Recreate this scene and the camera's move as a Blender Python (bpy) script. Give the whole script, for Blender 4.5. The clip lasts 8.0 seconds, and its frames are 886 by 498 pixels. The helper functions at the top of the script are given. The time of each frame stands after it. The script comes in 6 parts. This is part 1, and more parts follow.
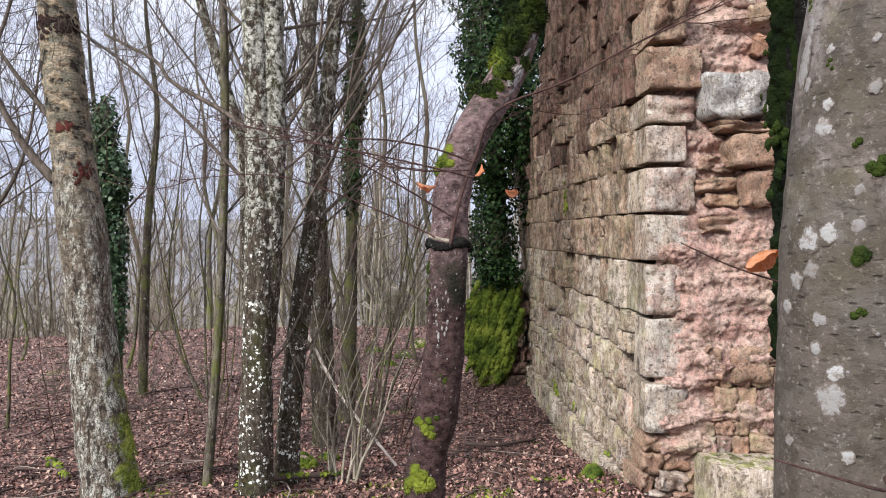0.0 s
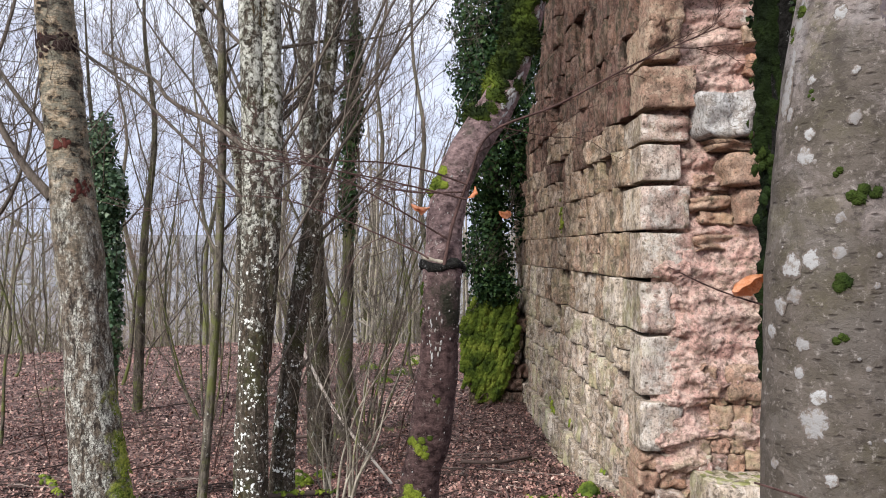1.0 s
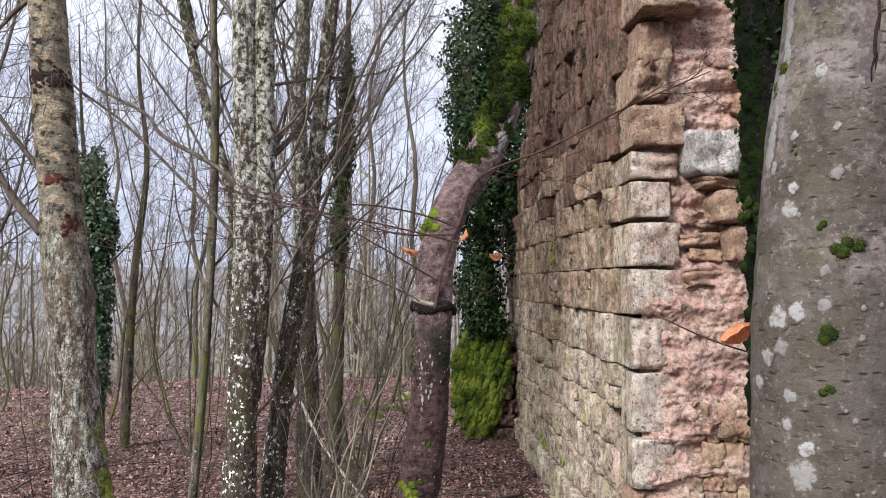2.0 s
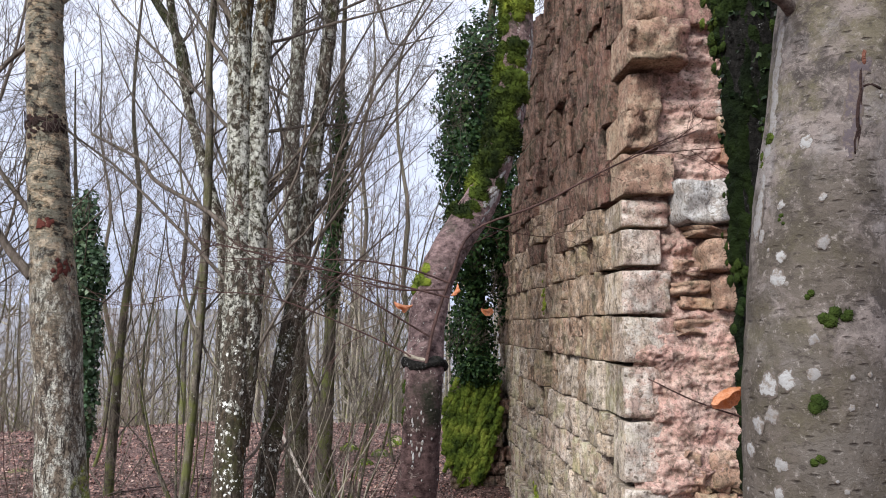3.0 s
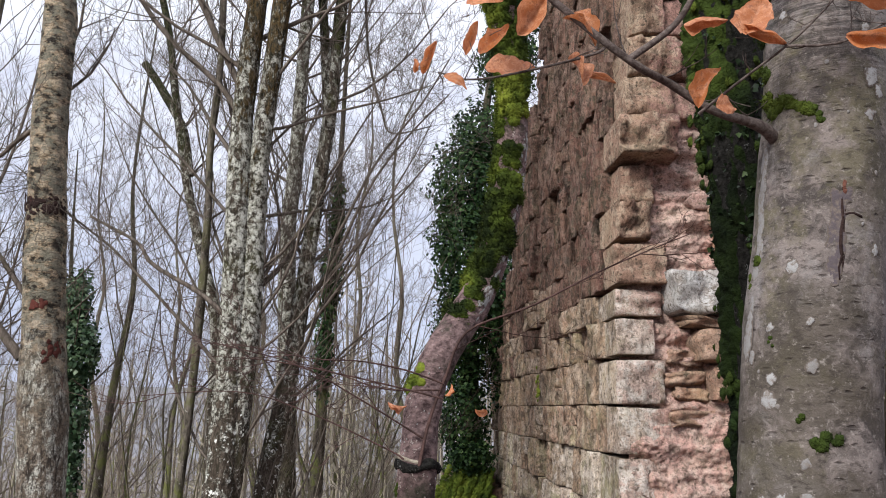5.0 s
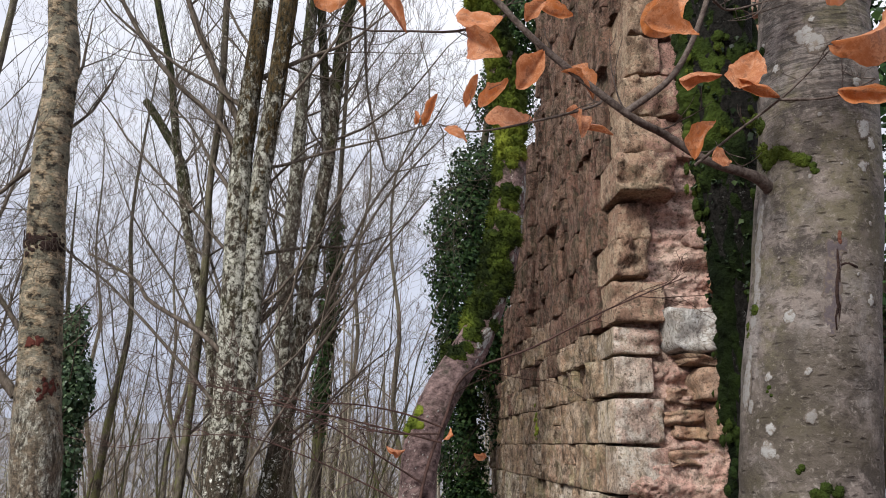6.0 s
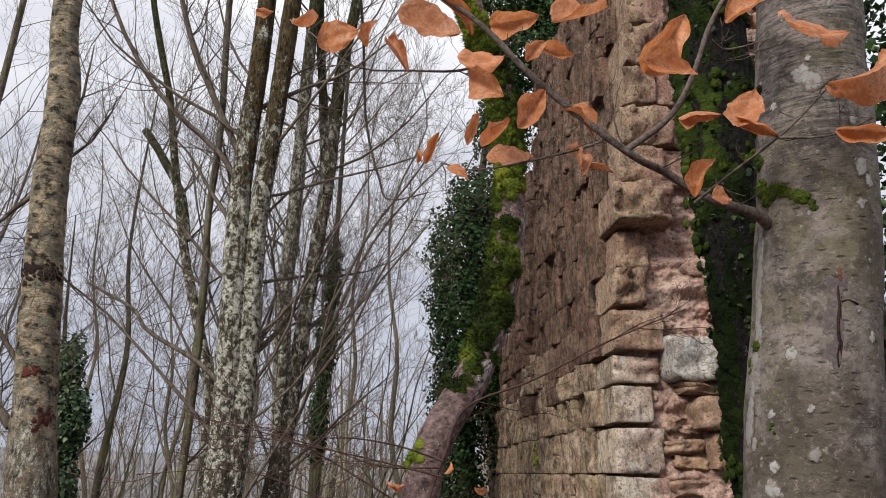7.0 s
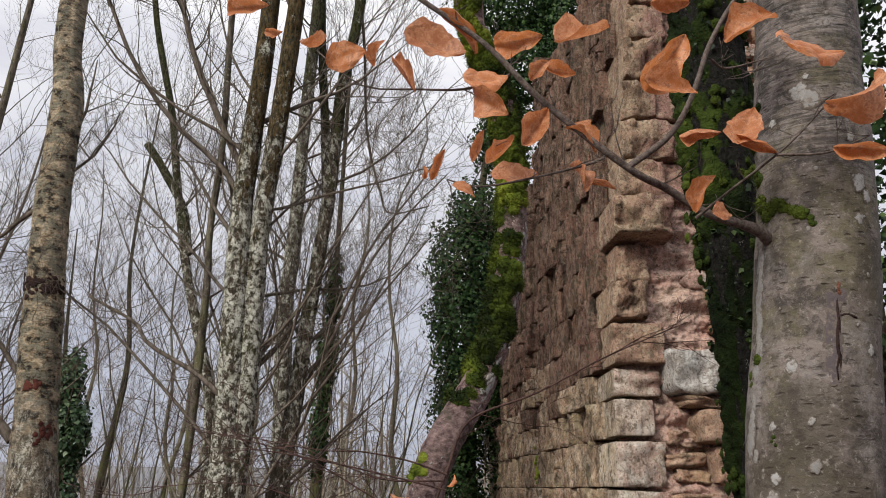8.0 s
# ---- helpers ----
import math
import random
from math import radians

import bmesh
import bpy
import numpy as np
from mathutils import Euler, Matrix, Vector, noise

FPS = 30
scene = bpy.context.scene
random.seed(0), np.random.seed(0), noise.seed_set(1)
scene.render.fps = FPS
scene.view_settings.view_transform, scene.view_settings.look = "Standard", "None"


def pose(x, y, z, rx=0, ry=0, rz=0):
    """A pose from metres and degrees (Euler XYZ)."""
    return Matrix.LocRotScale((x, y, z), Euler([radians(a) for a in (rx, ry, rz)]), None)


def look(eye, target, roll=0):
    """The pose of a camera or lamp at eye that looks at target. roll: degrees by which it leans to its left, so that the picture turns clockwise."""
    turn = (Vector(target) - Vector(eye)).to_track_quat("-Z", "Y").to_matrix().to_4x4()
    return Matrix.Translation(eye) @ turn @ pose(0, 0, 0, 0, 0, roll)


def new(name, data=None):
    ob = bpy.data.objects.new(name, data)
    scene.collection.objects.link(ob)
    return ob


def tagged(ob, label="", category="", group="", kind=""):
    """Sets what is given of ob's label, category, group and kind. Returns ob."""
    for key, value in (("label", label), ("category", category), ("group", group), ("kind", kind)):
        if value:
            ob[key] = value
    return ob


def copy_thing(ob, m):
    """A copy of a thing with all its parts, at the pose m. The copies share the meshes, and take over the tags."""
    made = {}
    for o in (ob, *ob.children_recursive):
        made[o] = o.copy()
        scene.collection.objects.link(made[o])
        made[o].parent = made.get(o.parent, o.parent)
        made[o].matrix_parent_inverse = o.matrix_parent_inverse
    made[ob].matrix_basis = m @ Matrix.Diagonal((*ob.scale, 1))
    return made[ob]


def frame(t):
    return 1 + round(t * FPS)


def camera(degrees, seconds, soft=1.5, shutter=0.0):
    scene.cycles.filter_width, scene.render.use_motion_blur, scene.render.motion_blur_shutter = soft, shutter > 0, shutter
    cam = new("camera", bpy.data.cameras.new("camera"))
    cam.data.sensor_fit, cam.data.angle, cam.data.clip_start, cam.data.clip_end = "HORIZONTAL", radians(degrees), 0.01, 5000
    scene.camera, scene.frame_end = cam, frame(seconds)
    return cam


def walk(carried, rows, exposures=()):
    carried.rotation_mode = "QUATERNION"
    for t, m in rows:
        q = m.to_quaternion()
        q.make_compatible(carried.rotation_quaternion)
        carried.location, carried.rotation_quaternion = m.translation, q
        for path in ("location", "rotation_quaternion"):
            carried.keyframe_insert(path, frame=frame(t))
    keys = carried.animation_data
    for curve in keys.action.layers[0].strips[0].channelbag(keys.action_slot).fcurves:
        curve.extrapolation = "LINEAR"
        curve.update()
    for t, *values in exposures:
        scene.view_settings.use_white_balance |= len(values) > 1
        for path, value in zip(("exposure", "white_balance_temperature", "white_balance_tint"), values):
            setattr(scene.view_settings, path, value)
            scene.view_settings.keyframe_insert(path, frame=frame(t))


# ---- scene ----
cam = camera(59.33, 8.0, 0.95)
PATH = [
    (0.0, pose(0.0000, 0.0000, 1.6000, 88.900, 0.000, 0.000)),
    (0.5, pose(0.0033, -0.0070, 1.6026, 89.325, -0.025, -0.053)),
    (1.0, pose(0.0057, -0.0148, 1.6097, 90.070, -0.108, -0.233)),
    (1.5, pose(0.0067, -0.0194, 1.6176, 91.163, -0.157, -0.527)),
    (3.0, pose(0.0059, -0.0290, 1.6500, 95.674, -0.514, -1.505)),
    (3.5, pose(0.0040, -0.0335, 1.6616, 97.351, -0.754, -1.733)),
    (4.0, pose(0.0005, -0.0331, 1.6725, 98.871, -0.982, -1.917)),
    (4.5, pose(0.0017, -0.0396, 1.6780, 100.294, -1.130, -2.011)),
    (5.0, pose(0.0023, -0.0515, 1.6855, 101.599, -1.217, -2.047)),
    (6.5, pose(-0.0041, -0.0635, 1.7036, 105.306, -1.236, -2.321)),
    (7.0, pose(-0.0063, -0.0679, 1.7079, 106.173, -1.148, -2.384)),
    (7.5, pose(-0.0075, -0.0804, 1.7083, 106.789, -1.100, -2.377)),
    (8.0, pose(-0.0128, -0.0827, 1.7056, 107.137, -1.103, -2.357)),
]
walk(cam, PATH, [(0.0, 0.61, 6200, 10), (1.5, 0.56, 6200, 10), (3.0, 0.53, 6100, 10), (4.0, 0.44, 6000, 10), (5.0, 0.33, 6200, 10), (6.5, 0.06, 6550, 8), (8.0, -0.06, 6700, 8)])

# ---- world and light ----
SUN_EL, SUN_ROT = radians(35), radians(-140)
world = bpy.data.worlds.new("sky")
scene.world = world
world.use_nodes = True
wt = world.node_tree
wt.nodes.clear()


def node(tree, kind, inputs=None):
    n = tree.nodes.new(kind)
    for k, v in (inputs or {}).items():
        s = n.inputs[k]
        if isinstance(v, bpy.types.NodeSocket):
            tree.links.new(v, s)
        else:
            s.default_value = v
    return n


def ramp(tree, fac, stops, mode="LINEAR"):
    n = tree.nodes.new("ShaderNodeValToRGB")
    n.color_ramp.interpolation = mode
    e = n.color_ramp.elements
    while len(e) < len(stops):
        e.new(0.5)
    for el, (p, c) in zip(e, stops):
        el.position = p
        el.color = (*c, 1) if isinstance(c, tuple) else (c, c, c, 1)
    tree.links.new(fac, n.inputs[0])
    return n.outputs[0]


def mix(tree, fac, a, b, blend="MIX"):
    n = tree.nodes.new("ShaderNodeMix")
    n.data_type, n.blend_type = "RGBA", blend
    for idx, v in ((0, fac), (6, a), (7, b)):
        s = n.inputs[idx]
        if isinstance(v, bpy.types.NodeSocket):
            tree.links.new(v, s)
        else:
            s.default_value = v if idx == 0 else (*v, 1)
    return n.outputs[2]


def calc(tree, op, a, b=0.0, clamp=False):
    n = tree.nodes.new("ShaderNodeMath")
    n.operation, n.use_clamp = op, clamp
    for i, v in enumerate((a, b)):
        if isinstance(v, bpy.types.NodeSocket):
            tree.links.new(v, n.inputs[i])
        else:
            n.inputs[i].default_value = v
    return n.outputs[0]


# overcast: a clear-sky dome veiled by streaky bright cloud
sky = node(wt, "ShaderNodeTexSky")
sky.sky_type, sky.sun_disc, sky.sun_elevation, sky.sun_rotation = "NISHITA", False, SUN_EL, SUN_ROT
coord = node(wt, "ShaderNodeTexCoord")
stretch = node(wt, "ShaderNodeMapping", {"Vector": coord.outputs["Generated"], "Scale": (1.5, 1.5, 9.0)})
cloud = node(wt, "ShaderNodeTexNoise", {"Vector": stretch.outputs[0], "Scale": 2.2, "Detail": 6.0, "Roughness": 0.55})
veil = ramp(wt, cloud.outputs[0], [(0.36, (0.8, 0.8, 0.87)), (0.6, (1.0, 0.99, 1.03))])
height = node(wt, "ShaderNodeSeparateXYZ", {0: coord.outputs["Generated"]}).outputs[2]
# an overcast dome is three times as bright overhead as at the horizon
up = calc(wt, "MAXIMUM", height, 0.0)
lift = calc(wt, "ADD", calc(wt, "MULTIPLY", up, 7.6), calc(wt, "MULTIPLY", calc(wt, "POWER", up, 3.0), 9.0))
lift = calc(wt, "ADD", lift, 6.5)
hue = ramp(wt, height, [(0.0, (0.76, 0.82, 1.0)), (0.3, (0.925, 0.94, 1.0)), (0.6, (0.99, 0.99, 1.0))])
veil = mix(wt, 1.0, veil, hue, "MULTIPLY")
veil = mix(wt, 1.0, veil, node(wt, "ShaderNodeCombineXYZ", {0: lift, 1: lift, 2: lift}).outputs[0], "MULTIPLY")
dome = mix(wt, 0.9, sky.outputs[0], veil)
back = node(wt, "ShaderNodeBackground", {"Color": dome, "Strength": 0.1})
node(wt, "ShaderNodeOutputWorld", {"Surface": back.outputs[0]})

sun = new("sun", bpy.data.lights.new("sun", "SUN"))
sun.data.energy, sun.data.angle, sun.data.color = 4.4, radians(20), (1.0, 0.96, 0.9)
sun.matrix_world = look((-7.0, -8.3, 7.5), (0, 0, 0))

# ---- materials ----


def material(name):
    m = bpy.data.materials.new(name)
    m.use_nodes = True
    t = m.node_tree
    t.nodes.clear()
    return m, t


def finish(t, color, rough=0.85, bump=None, strength=0.5, distance=0.01, spec=0.3, thin=None):
    b = node(t, "ShaderNodeBsdfPrincipled", {"Roughness": rough, "Specular IOR Level": spec})
    if isinstance(color, bpy.types.NodeSocket):
        t.links.new(color, b.inputs["Base Color"])
    else:
        b.inputs["Base Color"].default_value = (*color, 1)
    if bump is not None:
        n = node(t, "ShaderNodeBump", {"Height": bump, "Strength": strength, "Distance": distance})
        t.links.new(n.outputs[0], b.inputs["Normal"])
    out = b.outputs[0]
    if thin is not None:
        tr = node(t, "ShaderNodeBsdfTranslucent", {"Color": color if isinstance(color, bpy.types.NodeSocket) else (*color, 1)})
        ms = node(t, "ShaderNodeMixShader", {0: thin, 1: out, 2: tr.outputs[0]})
        out = ms.outputs[0]
    node(t, "ShaderNodeOutputMaterial", {"Surface": out})


def place(t, scale=(1, 1, 1), source="Position"):
    if source == "Position":
        v = node(t, "ShaderNodeNewGeometry").outputs["Position"]
    else:
        v = node(t, "ShaderNodeTexCoord").outputs["Object"]
    return node(t, "ShaderNodeMapping", {"Vector": v, "Scale": scale}).outputs[0]


def noise_tex(t, vec, scale, detail=5.0, rough=0.6, out=0, distort=0.0):
    return node(t, "ShaderNodeTexNoise", {"Vector": vec, "Scale": scale, "Detail": detail, "Roughness": rough, "Distortion": distort}).outputs[out]


def stone_material(name, tones, stain, lichen=0.5, pale=(0.7, 0.66, 0.56), algae=0.5, grime=0.6, cracks=0.4, relief=1.0, smear=None, streaks=0.45, beds=0.0):
    """Weathered sandstone: a tone for each stone, soft stains, crusts, black pits and cracks."""
    m, t = material(name)
    rnd = node(t, "ShaderNodeObjectInfo").outputs["Random"]
    base = ramp(t, rnd, tones)
    shift = calc(t, "MULTIPLY", rnd, 40.0)
    p = node(t, "ShaderNodeVectorMath", {0: place(t), 1: node(t, "ShaderNodeCombineXYZ", {0: shift, 1: shift, 2: shift}).outputs[0]}).outputs[0]
    warped = mix(t, 0.1, p, noise_tex(t, p, 5.0, 4.0, 0.6, 1))
    big, mid, fine = noise_tex(t, warped, 3.2, 6.0, 0.65), noise_tex(t, warped, 11.0, 9.0, 0.74), noise_tex(t, p, 62.0, 8.0, 0.85)
    c = mix(t, ramp(t, big, [(0.42, 0.0), (0.6, 0.7)]), base, stain)
    c = mix(t, ramp(t, noise_tex(t, warped, 6.5, 11.0, 0.78), [(0.51, 0.0), (0.54, lichen)]), c, pale)
    if smear:
        # mortar wash that thins out away from its edge
        wash, x0, x1 = smear
        ax = node(t, "ShaderNodeSeparateXYZ", {0: place(t)}).outputs[0]
        reach = node(t, "ShaderNodeMapRange", {"Value": ax, "From Min": x0, "From Max": x1, "To Min": -0.22, "To Max": 0.22}).outputs[0]
        c = mix(t, ramp(t, calc(t, "ADD", noise_tex(t, place(t), 7.0, 9.0, 0.72), reach), [(0.44, 0.0), (0.58, 0.9)]), c, wash)
    c = mix(t, ramp(t, mid, [(0.435, grime * 1.3), (0.47, 0.0)]), c, (0.11, 0.085, 0.062))
    run = noise_tex(t, place(t, (9.0, 2.6, 0.9)), 3.0, 9.0, 0.72, 0, 0.4)
    c = mix(t, streaks, c, ramp(t, run, [(0.38, 0.22), (0.47, 0.8), (0.55, 1.15), (0.64, 1.45)]), "MULTIPLY")
    blotch = noise_tex(t, warped, 15.0, 7.0, 0.7)
    c = mix(t, ramp(t, blotch, [(0.53, 0.0), (0.59, lichen)]), c, pale)
    c = mix(t, 0.85, c, ramp(t, fine, [(0.38, 0.3), (0.47, 0.9), (0.6, 1.25)]), "MULTIPLY")
    pit = node(t, "ShaderNodeTexVoronoi", {"Vector": warped, "Scale": 20.0}).outputs["Distance"]
    pit = calc(t, "ADD", pit, calc(t, "MULTIPLY", noise_tex(t, p, 9.0, 3.0), 0.5))
    c = mix(t, ramp(t, pit, [(0.38, 0.85), (0.43, 0.0)]), c, (0.09, 0.068, 0.05))
    c = mix(t, ramp(t, noise_tex(t, p, 34.0, 6.0, 0.8), [(0.4, 0.75), (0.45, 0.0)]), c, (0.085, 0.064, 0.048))
    edges = node(t, "ShaderNodeTexVoronoi", {"Scale": 5.0})
    edges.feature = "DISTANCE_TO_EDGE"
    t.links.new(mix(t, 0.3, p, noise_tex(t, p, 7.0, 7.0, 0.75, 1)), edges.inputs["Vector"])
    crackle = calc(t, "MULTIPLY", ramp(t, edges.outputs[0], [(0.006, cracks), (0.03, 0.0)]), ramp(t, big, [(0.4, 0.0), (0.55, 1.0)]))
    c = mix(t, crackle, c, (0.06, 0.045, 0.034))
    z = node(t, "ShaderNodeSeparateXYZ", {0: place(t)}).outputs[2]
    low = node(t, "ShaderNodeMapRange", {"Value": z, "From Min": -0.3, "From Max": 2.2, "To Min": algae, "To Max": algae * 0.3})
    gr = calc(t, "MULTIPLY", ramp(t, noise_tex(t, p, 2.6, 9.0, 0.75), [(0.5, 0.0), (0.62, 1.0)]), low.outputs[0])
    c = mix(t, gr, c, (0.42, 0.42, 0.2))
    layer = noise_tex(t, place(t, (5.0, 5.0, 17.0)), 2.0, 9.0, 0.75, 0, 1.2)
    if beds:
        c = mix(t, ramp(t, layer, [(0.36, beds), (0.43, 0.0)]), c, (0.075, 0.042, 0.034))
        c = mix(t, ramp(t, layer, [(0.58, 0.0), (0.66, beds * 0.6)]), c, pale)
    h = calc(t, "ADD", calc(t, "MULTIPLY", mid, 1.3), calc(t, "MULTIPLY", layer, beds * 1.6))
    h = calc(t, "ADD", calc(t, "ADD", h, calc(t, "MULTIPLY", run, streaks * 2.2)), calc(t, "SUBTRACT", calc(t, "MULTIPLY", fine, 1.1), calc(t, "MULTIPLY", crackle, 0.4)))
    finish(t, c, 0.92, h, relief * 0.5, 0.07, 0.12)
    return m


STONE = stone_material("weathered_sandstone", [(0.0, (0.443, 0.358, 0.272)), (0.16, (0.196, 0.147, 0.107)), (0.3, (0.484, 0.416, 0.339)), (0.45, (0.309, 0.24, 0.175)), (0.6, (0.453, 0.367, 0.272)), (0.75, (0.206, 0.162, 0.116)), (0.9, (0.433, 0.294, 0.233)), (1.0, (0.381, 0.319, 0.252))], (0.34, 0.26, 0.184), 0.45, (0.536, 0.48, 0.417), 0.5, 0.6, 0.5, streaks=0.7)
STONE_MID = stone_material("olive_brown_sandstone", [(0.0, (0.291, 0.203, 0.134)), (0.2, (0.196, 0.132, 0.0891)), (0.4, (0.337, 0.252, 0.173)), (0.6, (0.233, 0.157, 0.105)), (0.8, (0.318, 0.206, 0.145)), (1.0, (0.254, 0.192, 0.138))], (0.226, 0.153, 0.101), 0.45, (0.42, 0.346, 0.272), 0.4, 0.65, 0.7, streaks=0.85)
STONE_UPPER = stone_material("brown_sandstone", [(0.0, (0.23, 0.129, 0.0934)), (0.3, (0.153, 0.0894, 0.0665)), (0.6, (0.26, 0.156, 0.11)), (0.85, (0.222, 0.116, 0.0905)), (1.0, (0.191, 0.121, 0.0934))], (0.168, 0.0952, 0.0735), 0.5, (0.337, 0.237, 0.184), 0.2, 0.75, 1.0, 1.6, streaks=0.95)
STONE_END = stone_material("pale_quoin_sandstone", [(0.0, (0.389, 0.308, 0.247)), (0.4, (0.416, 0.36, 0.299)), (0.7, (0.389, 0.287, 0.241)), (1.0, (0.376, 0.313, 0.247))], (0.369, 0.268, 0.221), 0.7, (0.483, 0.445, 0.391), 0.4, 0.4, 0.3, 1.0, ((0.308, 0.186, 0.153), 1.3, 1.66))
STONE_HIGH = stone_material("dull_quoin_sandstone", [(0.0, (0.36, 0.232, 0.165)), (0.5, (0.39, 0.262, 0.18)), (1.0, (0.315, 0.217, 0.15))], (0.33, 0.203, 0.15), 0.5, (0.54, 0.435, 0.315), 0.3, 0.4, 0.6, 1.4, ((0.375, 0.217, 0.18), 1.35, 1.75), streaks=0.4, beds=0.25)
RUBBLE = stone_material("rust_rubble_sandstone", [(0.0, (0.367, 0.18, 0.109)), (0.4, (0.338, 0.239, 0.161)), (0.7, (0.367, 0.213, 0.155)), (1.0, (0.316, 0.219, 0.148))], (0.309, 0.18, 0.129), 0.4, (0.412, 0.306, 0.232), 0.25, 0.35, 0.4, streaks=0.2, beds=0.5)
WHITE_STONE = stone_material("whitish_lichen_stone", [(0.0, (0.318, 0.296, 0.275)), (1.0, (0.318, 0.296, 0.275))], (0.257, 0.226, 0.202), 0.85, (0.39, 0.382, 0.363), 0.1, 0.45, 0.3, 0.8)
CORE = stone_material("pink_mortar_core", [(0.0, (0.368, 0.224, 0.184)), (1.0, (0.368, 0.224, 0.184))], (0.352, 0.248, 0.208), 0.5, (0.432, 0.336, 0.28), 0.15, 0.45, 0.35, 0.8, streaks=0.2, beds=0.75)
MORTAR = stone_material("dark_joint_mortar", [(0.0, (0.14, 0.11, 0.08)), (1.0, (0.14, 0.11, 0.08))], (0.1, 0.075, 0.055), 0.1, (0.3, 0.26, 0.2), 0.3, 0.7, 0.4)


def bark_material(name, dark, light, moss=0.0, flecks=0.0, fleck_scale=18.0, fleck_color=(0.6, 0.6, 0.56), scale=(6, 6, 1.6), relief=0.8, mossy=(0.1, 0.13, 0.03), thinning=True, dark_below=0.0):
    m, t = material(name)
    p, s = place(t), place(t, scale)
    a, b = noise_tex(t, s, 6.0, 8.0, 0.7), noise_tex(t, p, 70.0, 4.0, 0.7)
    c = mix(t, ramp(t, a, [(0.36, 0.0), (0.62, 1.0)]), dark, light)
    c = mix(t, 0.5, c, ramp(t, b, [(0.3, 0.45), (0.65, 1.0)]), "MULTIPLY")
    if moss:
        g = ramp(t, noise_tex(t, p, 5.0, 7.0, 0.7), [(0.62 - moss * 0.25, 0.0), (0.7 - moss * 0.2, 0.9)])
        if thinning:
            # moss keeps to the damp lower trunk
            g = calc(t, "MULTIPLY", g, node(t, "ShaderNodeMapRange", {"Value": node(t, "ShaderNodeSeparateXYZ", {0: p}).outputs[2], "From Min": 0.6, "From Max": 3.4, "To Min": 1.0, "To Max": 0.25}).outputs[0])
        c = mix(t, g, c, mossy)
    h = calc(t, "ADD", a, calc(t, "MULTIPLY", b, 0.4))
    z = node(t, "ShaderNodeSeparateXYZ", {0: p}).outputs[2]
    if flecks:
        v = node(t, "ShaderNodeTexVoronoi", {"Vector": mix(t, 0.07, p, noise_tex(t, p, 32.0, 5.0, 0.7, 1)), "Scale": fleck_scale, "Randomness": 1.0})
        crowd = calc(t, "MULTIPLY", noise_tex(t, p, 3.2, 4.0, 0.6), 1.3)
        size = calc(t, "SUBTRACT", calc(t, "ADD", node(t, "ShaderNodeSeparateColor", {0: v.outputs["Color"]}).outputs[0], crowd), 1.6 - flecks)
        spot = ramp(t, calc(t, "SUBTRACT", calc(t, "MULTIPLY", size, 0.9), v.outputs["Distance"]), [(0.0, 0.0), (0.06, 1.0)])
        c = mix(t, calc(t, "MULTIPLY", spot, 0.92), c, fleck_color)
        h = calc(t, "ADD", h, calc(t, "MULTIPLY", spot, 0.3))
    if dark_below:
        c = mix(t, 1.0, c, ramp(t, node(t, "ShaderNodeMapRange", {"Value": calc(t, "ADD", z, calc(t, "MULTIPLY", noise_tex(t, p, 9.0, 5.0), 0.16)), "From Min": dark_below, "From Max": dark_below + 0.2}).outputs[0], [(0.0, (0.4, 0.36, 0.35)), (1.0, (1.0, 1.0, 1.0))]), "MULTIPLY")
    finish(t, c, 0.88, h, relief, 0.02, 0.08)
    return m


BARK_FAR = bark_material("grey_bark", (0.032, 0.027, 0.021), (0.185, 0.16, 0.128), 0.6, 0.3, 60.0, (0.36, 0.35, 0.31), mossy=(0.095, 0.105, 0.03))
BARK_BRANCH = bark_material("grey_branch_bark", (0.06, 0.045, 0.04), (0.17, 0.14, 0.125), 0.0, 0.0, scale=(30, 30, 30), relief=0.5)
# bark of the far woods, lightened so its colour carries the haze
BARK_HAZED = bark_material("haze_paled_bark", (0.19, 0.165, 0.13), (0.4, 0.355, 0.28), 0.4, mossy=(0.24, 0.24, 0.12))
BARK_PINK_TWIG = bark_material("pinkish_twig_bark", (0.09, 0.066, 0.052), (0.24, 0.178, 0.14))
BARK_TWIG = bark_material("twig_bark", (0.065, 0.053, 0.042), (0.19, 0.158, 0.13), 0.1)


